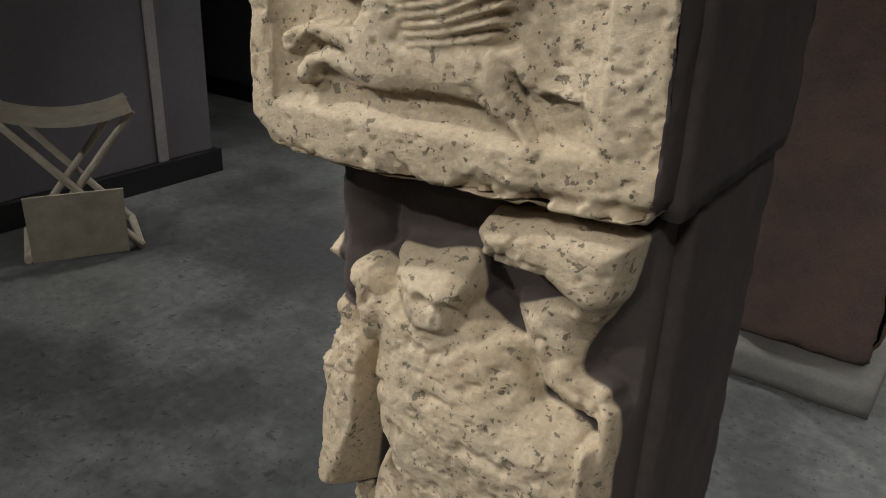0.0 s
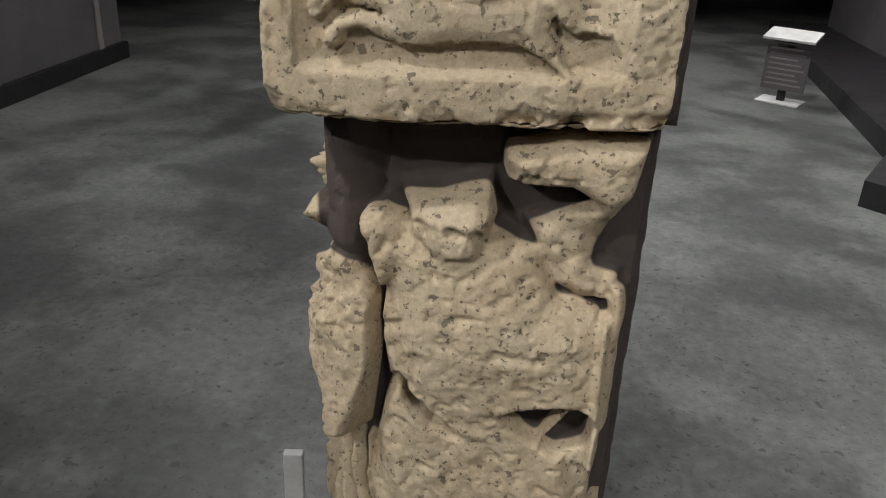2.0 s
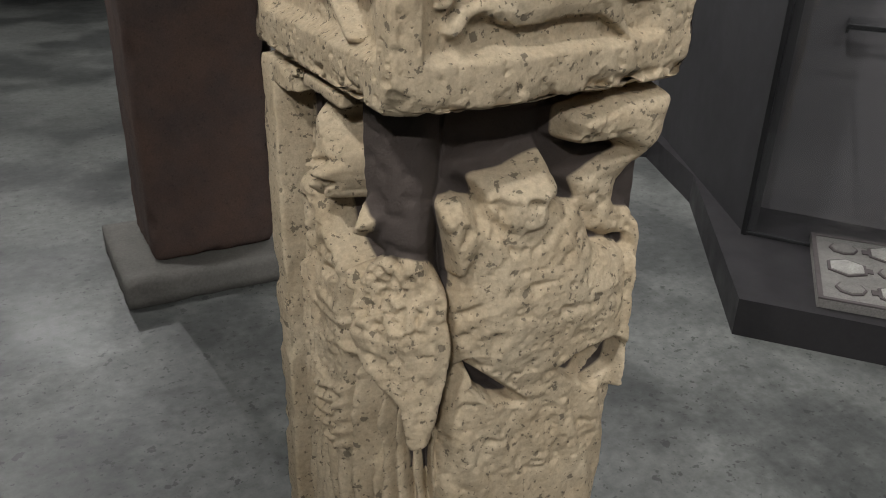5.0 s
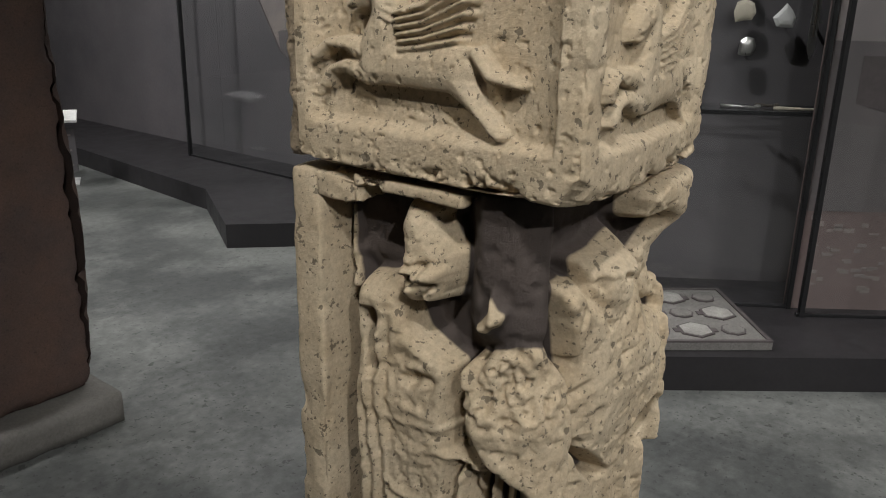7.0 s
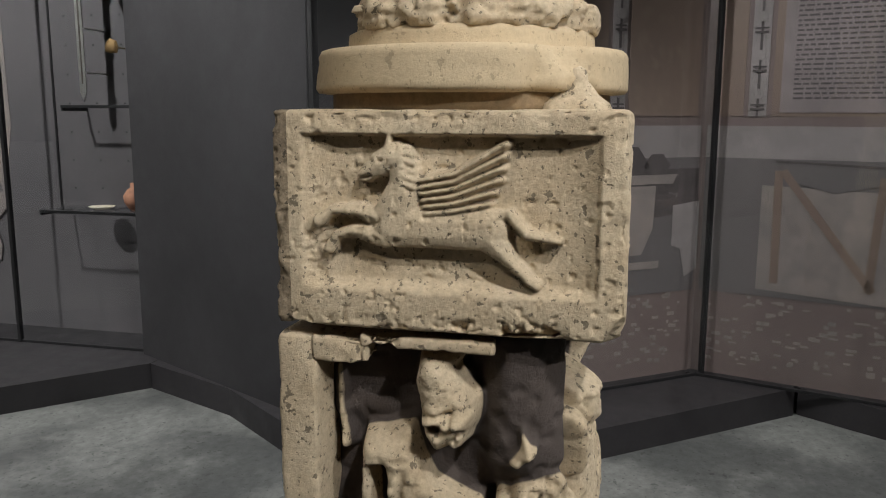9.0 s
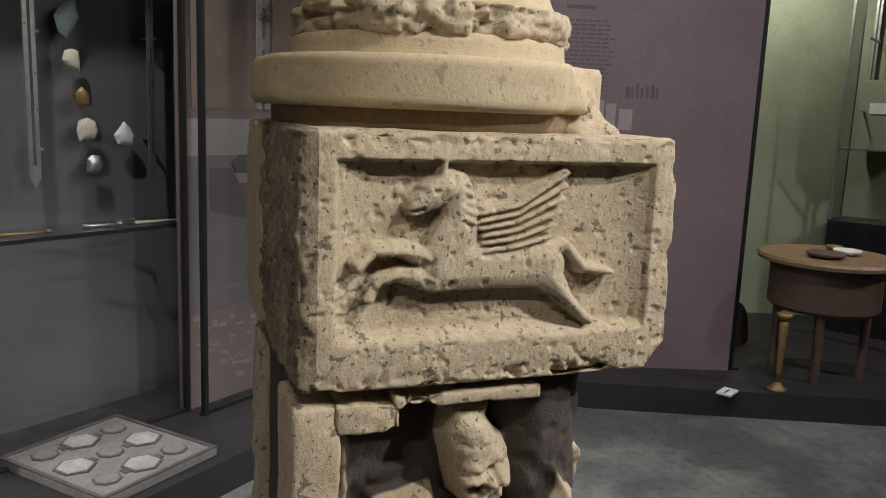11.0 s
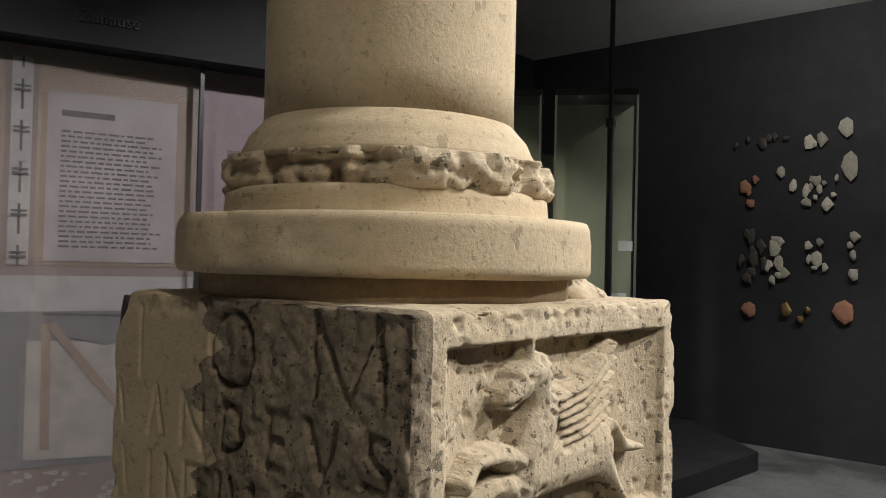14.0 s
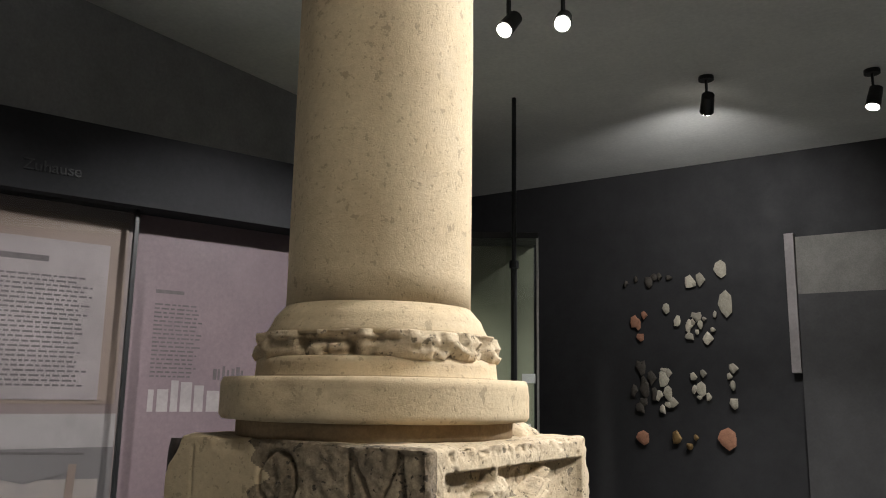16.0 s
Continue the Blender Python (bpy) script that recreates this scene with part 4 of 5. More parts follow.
out = (hm2.to_3x3() @ Vector((0, 1, 0)))
word.matrix_world = Matrix.Translation(hm2 @ Vector((0.63, 0.106, 2.745))) @ Matrix((along, (0, 0, 1), out)).transposed().to_4x4()
font.materials.append(BLACK)
tagged(word, "black lettering on the dark header board", "lettering")


def candelabrum(m, x, z0, z1):
    """A printed candelabrum strip between two fields."""
    t = thing("painted_candelabrum", (0, 0, 0), "pale painted candelabrum strip on the printed panel", "wall painting", "painted candelabra")
    part("ground", boxed((x - 0.045, 0.004, z0), (x + 0.045, 0.007, z1), 0, m), PALE, t)
    part("stem", boxed((x - 0.006, 0.007, z0), (x + 0.006, 0.011, z1), 0, m), INK, t)
    n = 5
    for k in range(n):
        z = z0 + (k + 0.6) * (z1 - z0) / n
        bm = bmesh.new()
        bmesh.ops.create_cone(bm, cap_ends=True, segments=16, radius1=0.026, radius2=0.026, depth=0.004, matrix=m @ Matrix.Translation((x, 0.013, z)) @ pose(0, 0, 0, 90, 0, 0))
        part("knob", bm, PALE, t)
        part("collar", boxed((x - 0.034, 0.011, z - 0.085), (x + 0.034, 0.014, z - 0.073), 0, m), INK, t)
        part("collar", boxed((x - 0.034, 0.011, z - 0.062), (x + 0.034, 0.014, z - 0.054), 0, m), INK, t)


def text_block(m, x0, x1, z0, z1, rows, seed, out=0.007, mat=INK, parent=None, name="text_line"):
    rnd = random.Random(seed)
    pitch = (z1 - z0) / rows
    for k in range(rows):
        z = z1 - (k + 0.5) * pitch
        x = x0
        end = x1 - rnd.random() * 0.18 * (x1 - x0)
        bm = bmesh.new()
        while x < end - 0.01:
            w = min(end - x, rnd.uniform(0.015, 0.05))
            box(bm, (x, out, z - pitch * 0.2), (x + w, out + 0.0015, z + pitch * 0.2), 0, m)
            x += w + 0.010
        part(name, bm, mat, parent)


def flat_shape(m, points, mat, out0, out1):
    """A flat painted shape with its outline in the panel's x and z."""
    bm = bmesh.new()
    lo = [bm.verts.new(m @ Vector((x, out0, z))) for x, z in points]
    hi = [bm.verts.new(m @ Vector((x, out1, z))) for x, z in points]
    bm.faces.new(lo), bm.faces.new(hi[::-1])
    for k in range(len(points)):
        j = (k + 1) % len(points)
        bm.faces.new((lo[k], lo[j], hi[j], hi[k]))
    bmesh.ops.recalc_face_normals(bm, faces=bm.faces)
    return bm


WARMFIELD = material("printed_brown_field", (0.20, 0.145, 0.115), 0.6, second=(0.165, 0.12, 0.10), scale=1.2, grain=30, grain_amount=0.12, bump=0.02)
SHADE = material("printed_grey_shape", (0.13, 0.115, 0.115), 0.6, second=(0.11, 0.10, 0.10), scale=3, grain=30, grain_amount=0.12, bump=0.02)
LIGHTP = material("printed_pale_shape", (0.26, 0.22, 0.20), 0.6, second=(0.17, 0.15, 0.145), scale=5, grain=30, grain_amount=0.12, bump=0.02)


def room_print(m, length, stool_at, table_at, fields, candles, seed):
    t = thing("room_print", (0, 0, 0), "printed panel showing a painted Roman room with furniture", "wall picture", "room prints")
    for x0, x1 in fields:
        part("field", boxed((x0, 0.0, 1.58), (x1, 0.004, 2.56), 0, m), WARMFIELD, t)
    part("dado", boxed((0.02, 0.0, 1.36), (length - 0.02, 0.004, 1.53), 0, m), PALE, t)
    speck = random.Random(seed)
    bm = bmesh.new()
    for k in range(90):
        x, z = speck.uniform(0.04, length - 0.10), speck.uniform(0.22, 0.60)
        box(bm, (x, 0.0, z), (x + speck.uniform(0.015, 0.05), 0.002, z + speck.uniform(0.008, 0.022)), 0, m)
    tagged(part("floor_pattern", bm, LIGHTP, t), "pale speckled mosaic pattern at the foot of the print", kind="stuff")
    part("ground_band", boxed((0.02, 0.0, 0.62), (length - 0.02, 0.003, 1.36), 0, m), SHADE, t)
    if stool_at is not None:
        x = stool_at
        part("backdrop", flat_shape(m, [(x - 0.30, 0.66), (x + 0.40, 0.63), (x + 0.40, 1.20), (x - 0.30, 1.22)], LIGHTP, 0.003, 0.005), LIGHTP, t)
        part("seat", flat_shape(m, [(x - 0.22, 1.34), (x + 0.30, 1.32), (x + 0.26, 1.24), (x + 0.05, 1.19), (x - 0.14, 1.24)], SHADE, 0.005, 0.008), SHADE, t)
        part("seat_rod", flat_shape(m, [(x - 0.24, 1.342), (x + 0.32, 1.322), (x + 0.32, 1.334), (x - 0.24, 1.354)], INK, 0.008, 0.010), INK, t)
        for a, b in (((x - 0.20, 1.30), (x + 0.26, 0.70)), ((x + 0.27, 1.28), (x + 0.24, 0.70)), ((x - 0.22, 1.30), (x - 0.21, 0.70))):
            d = Vector((b[0] - a[0], b[1] - a[1])).normalized()
            nx, nz = -d.y * 0.020, d.x * 0.020
            part("leg", flat_shape(m, [(a[0] - nx, a[1] - nz), (b[0] - nx, b[1] - nz), (b[0] + nx, b[1] + nz), (a[0] + nx, a[1] + nz)], WARMFIELD, 0.005, 0.009), WARMFIELD, t)
    if table_at is not None:
        x = table_at
        part("table_top", flat_shape(m, [(x - 0.30, 1.27), (x + 0.30, 1.27), (x + 0.27, 1.22), (x - 0.27, 1.22)], LIGHTP, 0.003, 0.007), LIGHTP, t)
        part("table_foot", flat_shape(m, [(x - 0.16, 1.21), (x + 0.16, 1.21), (x + 0.15, 0.98), (x + 0.08, 0.84), (x - 0.08, 0.84), (x - 0.15, 0.98)], LIGHTP, 0.003, 0.006), LIGHTP, t)
        part("table_base", flat_shape(m, [(x - 0.20, 0.80), (x + 0.20, 0.80), (x + 0.20, 0.76), (x - 0.20, 0.76)], LIGHTP, 0.003, 0.006), LIGHTP, t)
        part("backdrop", flat_shape(m, [(x - 0.45, 1.30), (x + 0.45, 1.30), (x + 0.45, 1.08), (x + 0.20, 1.04), (x - 0.22, 1.04), (x - 0.45, 1.10)], INK, 0.003, 0.0045), INK, t)
        for dx, w, top in ((-0.22, 0.10, 1.36), (-0.02, 0.13, 1.42), (0.16, 0.09, 1.38)):
            part("vessel", flat_shape(m, [(x + dx - w * 0.6, 1.27), (x + dx + w * 0.6, 1.27), (x + dx + w, 1.32), (x + dx + w * 0.4, top), (x + dx - w * 0.4, top), (x + dx - w, 1.32)], INK, 0.0045, 0.008), INK, t)
        part("cloth", flat_shape(m, [(x + 0.28, 1.10), (x + 0.46, 1.12), (x + 0.46, 0.74), (x + 0.38, 0.70), (x + 0.34, 0.86), (x + 0.28, 0.88)], PALE, 0.0045, 0.007), PALE, t)
    for x in candles:
        candelabrum(m, x, 1.58, 2.56)
    return t


room_print(MA2, LA2, None, 0.60, ((0.05, 0.42), (0.56, 1.02)), (0.49,), 3)
rp = room_print(MR1, LR1, 0.62, None, ((0.04, 0.20), (0.34, 1.07)), (0.27,), 4)
part("text_board", boxed((0.38, 0.004, 1.60), (0.98, 0.009, 2.42), 0, MR1), TEXTPANEL, rp, "pale text board")
text_block(MR1, 0.44, 0.92, 1.66, 2.24, 24, 5, 0.009, INK, rp)
part("text_title", boxed((0.44, 0.009, 2.30), (0.68, 0.0105, 2.33), 0, MR1), INK, rp)

# mauve text panel
t = thing("text_print", (0, 0, 0), "mauve printed panel with small text", "wall text")
text_block(MR2, 0.14, 0.42, 1.72, 2.14, 18, 6, 0.0, INK, t)
part("text_title", boxed((0.14, 0.0, 2.19), (0.30, 0.0015, 2.21), 0, MR2), INK, t)
bars = random.Random(31)
x = 0.14
for k in range(6):
    w = bars.uniform(0.030, 0.075)
    part("title_bar", boxed((x, 0.0, 1.54), (x + w, 0.002, 1.54 + bars.uniform(0.11, 0.19)), 0, MR2), PALE, t)
    x += w + bars.uniform(0.012, 0.03)
for k in range(7):
    part("title_bar", boxed((0.50 + 0.028 * k, 0.0, 1.72), (0.50 + 0.028 * k + bars.uniform(0.010, 0.022), 0.002, 1.72 + bars.uniform(0.05, 0.08)), 0, MR2), INK, t)


# ---- what hangs and lies in the showcases ----
def blade(m, x, z0, z1, width, mat, label, out=0.10):
    t = thing("sword_blade", (0, 0, 0), label, "sword", "hung blades")
    bm = flat_shape(m, [(x - width / 2, z0 + 0.05), (x, z0), (x + width / 2, z0 + 0.05), (x + width / 2, z1), (x - width / 2, z1)], mat, out, out + 0.008)
    part("blade", bm, mat, t)
    part("fuller", boxed((x - width * 0.12, out + 0.008, z0 + 0.10), (x + width * 0.12, out + 0.0095, z1 - 0.05), 0, m), IRON, t)
    for z in (z0 + 0.16, (z0 + z1) / 2, z1 - 0.12):
        part("hook", boxed((x + width / 2, 0.0, z), (x + width / 2 + 0.014, out + 0.012, z + 0.010), 0, m), STEEL, t)
    return t


def sherd(m, x, z, rx, rz, mat, name, label, category, out=0.06, seed=0, group=""):
    """A small find fixed before a panel: a bent, uneven plate."""
    rnd = random.Random(seed)
    n = 8
    bm = bmesh.new()
    ring = []
    for k in range(n):
        a = 2 * math.pi * k / n
        f = rnd.uniform(0.62, 1.18)
        ring.append((math.cos(a) * rx * f, math.sin(a) * rz * f))
    rows = []
    for depth, s in ((0.0, 0.9), (0.012, 1.0), (0.022, 0.7), (0.026, 0.3)):
        rows.append([bm.verts.new(m @ Vector((x + u * s, out + depth, z + v * s))) for u, v in ring])
    for p, q in zip(rows, rows[1:]):
        for k in range(n):
            bm.faces.new((p[k], p[(k + 1) % n], q[(k + 1) % n], q[k]))
    bm.faces.new(rows[0][::-1]), bm.faces.new(rows[-1])
    rod(bm, m @ Vector((x, 0.0, z)), m @ Vector((x, out + 0.004, z)), 0.004, seg=6)
    bmesh.ops.recalc_face_normals(bm, faces=bm.faces)
    return tagged(part(name, bm, mat), label, category, group)


def tray(m, x0, x1, z, depth, label):
    t = thing("glass_shelf", (0, 0, 0), label, "shelf", "showcase shelves")
    s = part("plate", boxed((x0, 0.0, z), (x1, depth, z + 0.010), 0.002, m), GLASS, t)
    s.visible_shadow = False
    part("front_edge", boxed((x0, depth, z - 0.006), (x1, depth + 0.006, z + 0.014), 0.0015, m), BLACK, t)
    for x in (x0, x1 - 0.012):
        part("bracket", boxed((x, 0.0, z - 0.022), (x + 0.012, depth, z - 0.001), 0.0015, m), BLACK, t)
    return t


blade(MA1, 0.56, 1.22, 2.50, 0.050, STEEL, "long iron sword blade hung upright in the showcase")
blade(MA1, 1.12, 1.26, 2.50, 0.034, STEEL, "narrow iron blade hung upright in the showcase")
sherd(MA1, 0.72, 2.12, 0.065, 0.060, TERRA, "terracotta_relief", "reddish terracotta relief fragment in the showcase", "fragment", seed=1)
sherd(MA1, 0.74, 1.94, 0.050, 0.090, VERDIGRIS, "bronze_plate", "green patinated bronze plate in the showcase", "plate", seed=2)
sherd(MA1, 0.76, 1.76, 0.045, 0.060, CREAM, "bone_disc", "pale oval mount in the showcase", "mount", seed=3)
sherd(MA1, 0.80, 1.61, 0.045, 0.050, BRONZE, "bronze_buckle", "dull bronze buckle in the showcase", "buckle", seed=4)
sherd(MA1, 0.82, 1.46, 0.050, 0.055, CREAM, "bone_plate", "pale two-part mount in the showcase", "mount", seed=5)
sherd(MA1, 0.84, 1.31, 0.045, 0.050, STEEL, "iron_comb", "grey toothed mount in the showcase", "mount", seed=6)
sherd(MA1, 1.00, 1.44, 0.060, 0.065, WHITE, "round_disc", "white round disc in the showcase", "disc", seed=7)
tray(MA1, 0.20, 1.30, 1.03, 0.26, "glass shelf with black edges in the showcase")
for k, (x, y, lx, mat, nm, lab) in enumerate(((0.46, 0.16, 0.20, BRONZE, "bronze_pin", "thin bronze pin lying on the glass shelf"), (0.82, 0.14, 0.16, STEEL, "iron_spoon", "grey spoon lying on the glass shelf"), (1.08, 0.18, 0.22, CREAM, "bone_stylus", "pale bone stylus lying on the glass shelf"), (0.96, 0.08, 0.09, IRON, "iron_key", "rusty iron key lying on the glass shelf"))):
    bm = bmesh.new()
    rod(bm, MA1 @ Vector((x - lx / 2, y, 1.049)), MA1 @ Vector((x + lx / 2, y + 0.03, 1.049)), 0.009, 0.004, 8)
    ball(bm, MA1 @ Vector((x + lx / 2, y + 0.03, 1.053)), (0.020, 0.016, 0.009), seg=10)
    tagged(part(nm, bm, mat, smooth=True), lab, "find")

blade(ML, 2.16, 1.66, 2.50, 0.045, STEEL, "iron spearhead shaft hung upright in the showcase", 0.2)
blade(ML, 2.56, 1.00, 2.50, 0.055, STEEL, "long iron sword blade hung upright in the showcase", 0.2)
sherd(ML, 2.36, 2.36, 0.12, 0.09, TERRA, "terracotta_relief", "reddish terracotta relief fragment in the showcase", "fragment", 0.16, 11)
sherd(ML, 2.34, 1.98, 0.06, 0.05, BRONZE, "bronze_fitting", "dull bronze fitting in the showcase", "fitting", 0.16, 12)
tray(ML, 2.02, 2.60, 1.62, 0.24, "small glass shelf with black edges in the showcase")
tray(ML, 1.86, 2.66, 0.98, 0.30, "glass shelf with black edges in the showcase")
bm = lathe(bmesh.new(), [(0.03, 0), (0.045, 0.01), (0.07, 0.05), (0.075, 0.09), (0.05, 0.13), (0.03, 0.14), (0.032, 0.17), (0.024, 0.17), (0.022, 0.145), (0.0205, 0.14)], 20, ML @ Vector((2.44, 0.15, 0.99)))
tagged(part("terracotta_jug", bm, TERRA, smooth=True), "orange terracotta jug standing on the glass shelf", "jug")
bm = lathe(bmesh.new(), [(0.035, 0), (0.07, 0.012), (0.08, 0.02), (0.07, 0.018), (0.03, 0.008)], 20, ML @ Vector((2.20, 0.16, 0.99)))
tagged(part("clay_dish", bm, CREAM, smooth=True), "pale clay dish standing on the glass shelf", "dish")
t = thing("label_card", (0, 0, 0), "white label card with a dark picture on the panel", "label")
part("card", boxed((2.70 - 0.06, 0.0, 1.92), (2.70 + 0.045, 0.006, 2.22), 0.001, Matrix.Translation((-0.3, 0, 0)) @ ML), WHITE, t)
part("picture", boxed((2.70 - 0.045, 0.006, 2.06), (2.70 + 0.03, 0.0075, 2.19), 0, Matrix.Translation((-0.3, 0, 0)) @ ML), INK, t)
# pale line drawing on the slate panel: a long curved edge, a ring, a strapped bundle and a stand below
t = thing("line_drawing", (0, 0, 0), "pale printed line drawing on the slate panel", "wall picture")


def stroke(m, points, width, out=0.005):
    bm = bmesh.new()
    for a, b in zip(points, points[1:]):
        rod(bm, m @ Vector((a[0], out, a[1])), m @ Vector((b[0], out, b[1])), width, seg=6)
    return bm


part("ground", flat_shape(ML, [(1.42, 2.55), (0.25, 2.55), (0.36, 1.95), (0.55, 1.45), (0.80, 1.05), (1.05, 0.88), (1.36, 1.06), (1.44, 1.5)], LIGHTP, 0.0, 0.003), LIGHTP, t)
part("shadow_field", flat_shape(ML, [(0.80, 1.04), (1.04, 0.89), (1.34, 1.05), (1.30, 1.18), (0.98, 1.22), (0.78, 1.20)], SHADE, 0.003, 0.005), SHADE, t)
part("edge_line", stroke(ML, [(0.25, 2.55), (0.36, 1.95), (0.55, 1.45), (0.80, 1.05), (1.05, 0.88)], 0.006), INK, t)
part("inner_line", stroke(ML, [(0.72, 2.10), (0.95, 1.88), (1.12, 1.70), (1.22, 1.52), (1.30, 1.36)], 0.005), INK, t)
for r in (0.115, 0.060):
    ring = [(0.80 + r * 0.85 * math.cos(2 * math.pi * k / 24), 1.62 + r * math.sin(2 * math.pi * k / 24)) for k in range(25)]
    part("ring", stroke(ML, ring, 0.006), INK, t)
for k in range(5):
    x = 0.84 + 0.11 * k
    part("strap", flat_shape(ML, [(x, 2.10 - 0.02 * k), (x + 0.06, 2.09 - 0.02 * k), (x + 0.03, 2.42), (x - 0.02, 2.40)], SHADE, 0.003, 0.007), SHADE, t)
    part("strap_line", stroke(ML, [(x, 2.10 - 0.02 * k), (x - 0.02, 2.40)], 0.004, 0.007), INK, t)
part("foot_shape", flat_shape(ML, [(1.10, 1.02), (1.18, 0.86), (1.16, 0.62), (1.28, 0.60), (1.30, 0.70), (1.25, 0.84), (1.38, 0.98), (1.40, 1.08)], LIGHTP, 0.003, 0.006), LIGHTP, t)
part("foot_line", stroke(ML, [(1.10, 1.02), (1.18, 0.86), (1.16, 0.62), (1.28, 0.60), (1.30, 0.70), (1.25, 0.84), (1.38, 0.98)], 0.005, 0.006), INK, t)
# dotted pegboard behind the hung blades
t = thing("pegboard", (0, 0, 0), "slate pegboard with rows of small holes and dark edges", "pegboard")
part("board", boxed((1.80, 0.0, 0.98), (2.66, 0.010, 2.56), 0.001, ML), GREYPANEL, t)
part("edge", boxed((1.785, 0.0, 0.98), (1.80, 0.016, 2.56), 0.001, ML), BLACK, t)
part("edge", boxed((2.66, 0.0, 0.98), (2.675, 0.016, 2.56), 0.001, ML), BLACK, t)
for i in range(4):
    for j in range(8):
        part("peg_hole", boxed((1.90 + 0.2 * i, 0.010, 1.10 + 0.18 * j), (1.912 + 0.2 * i, 0.013, 1.112 + 0.18 * j), 0, ML), BLACK, t)

# ---- mosaic on the platform ----
def mosaic(c, turn, w, d):
    t = thing("mosaic_panel", (c[0], c[1], PH), "grey and white mosaic floor panel lying on the platform", "mosaic", turn=turn)
    part("bed", boxed((-w / 2, -d / 2, 0.0), (w / 2, d / 2, 0.035), 0.003), MOSAIC, t)
    for x0, y0, x1, y1 in ((-w / 2, -d / 2, w / 2, -d / 2 + 0.018), (-w / 2, d / 2 - 0.018, w / 2, d / 2), (-w / 2, -d / 2 + 0.018, -w / 2 + 0.018, d / 2 - 0.018), (w / 2 - 0.018, -d / 2 + 0.018, w / 2, d / 2 - 0.018)):
        part("border", boxed((x0, y0, 0.035), (x1, y1, 0.042), 0.001), INK, t)
    r = min(w, d) * 0.115
    for i in range(3):
        for j in range(3):
            x, y = (i - 1) * w * 0.29, (j - 1) * d * 0.30
            bm = bmesh.new()
            n = 6 if (i + j) % 2 else 8
            big = r * (1.25 if (i + j) % 2 else 0.85)
            bmesh.ops.create_cone(bm, cap_ends=True, segments=n, radius1=big, radius2=big, depth=0.006, matrix=Matrix.Translation((x, y, 0.038)))
            part("medallion_rim", bm, INK, t)
            bm = bmesh.new()
            bmesh.ops.create_cone(bm, cap_ends=True, segments=n, radius1=big * 0.86, radius2=big * 0.84, depth=0.006, matrix=Matrix.Translation((x, y, 0.041)))
            part("medallion", bm, MOSAICPALE if (i + j) % 2 else MOSAIC, t)
            if i < 2:
                part("link", boxed((x + w * 0.145 - 0.012, y - 0.02, 0.035), (x + w * 0.145 + 0.012, y + 0.02, 0.040), 0.001), INK, t)
    return t


mosaic((2.265, 0.565), -49, 0.56, 0.62)


# ---- the green corner with its table ----
case_wall("panel_8", (4.25, -2.95), (3.10, -5.75), GREENWALL, "olive green back wall of a furnished niche")
case_wall("panel_9", (2.74, -2.88), (4.25, -2.88), MAUVE, "mauve side wall of the niche")
t = thing("niche_post", (2.70, -2.86, PH), "slim black steel post at the niche corner", "post")
part("post", boxed((-0.015, -0.015, 0.0), (0.015, 0.015, TOP - PH), 0.002), BLACK, t)
part("foot", boxed((-0.04, -0.04, 0.0), (0.04, 0.04, 0.008), 0.001), BLACK, t)
# added lamp without a fixture that brightens the niche
lamp((3.3, -3.5, 2.9), (3.6, -4.2, 1.4), 60, 120, (1.0, 0.97, 0.86))

t = thing("round_table", (2.52, -3.34, PH), "round wooden table with a dark drum base", "table")
bm = lathe(bmesh.new(), [(0.34, 0.675), (0.385, 0.68), (0.39, 0.70), (0.38, 0.715)], 48)
part("tabletop", bm, WOOD, t, "pale oiled wooden top")
bm = lathe(bmesh.new(), [(0.29, 0.40), (0.31, 0.42), (0.31, 0.675)], 40)
part("drum", bm, DARKWOOD, t)
for k in range(4):
    a = radians(45 + 90 * k)
    bm = rod(bmesh.new(), (0.24 * math.cos(a), 0.24 * math.sin(a), 0.0), (0.24 * math.cos(a), 0.24 * math.sin(a), 0.42), 0.022, 0.030, 12)
    part("leg", bm, DARKWOOD, t)
for k, (x, y, r, mat, nm, lab) in enumerate(((2.44, -3.24, 0.11, DARKWOOD, "dark_plate", "dark shallow plate on the round table"), (2.50, -3.46, 0.08, WHITE, "white_dish", "white dish on the round table"), (2.64, -3.50, 0.05, BRONZE, "bronze_cup", "small bronze cup on the round table"))):
    bm = lathe(bmesh.new(), [(r * 0.5, 0), (r * 0.9, 0.012), (r, 0.03), (r * 0.94, 0.03), (r * 0.5, 0.012)], 24, (x, y, PH + 0.716))
    tagged(part(nm, bm, mat, smooth=True), lab, "tableware")
# dark arched screen behind the table
pts = [(0.30 * math.cos(math.pi * k / 16), 0.32 * math.sin(math.pi * k / 16)) for k in range(17)]
tagged(part("arched_screen", flat_shape(Matrix.Translation((3.00, -3.12, PH)) @ pose(0, 0, 0, 0, 0, -60), [(x, z) for x, z in pts], DARKWOOD, 0.0, 0.03), DARKWOOD), "dark low arched screen standing on the platform", "screen")
t = thing("bronze_lamp_stand", (2.30, -2.86, PH), "slender bronze lamp stand on the platform", "lamp stand")
part("foot", lathe(bmesh.new(), [(0.05, 0), (0.055, 0.012), (0.03, 0.03), (0.014, 0.05)], 16), BRONZE, t, smooth=True)
part("stem", lathe(bmesh.new(), [(0.012, 0.045), (0.016, 0.15), (0.022, 0.30), (0.026, 0.38), (0.016, 0.40)], 12), BRONZE, t, smooth=True)
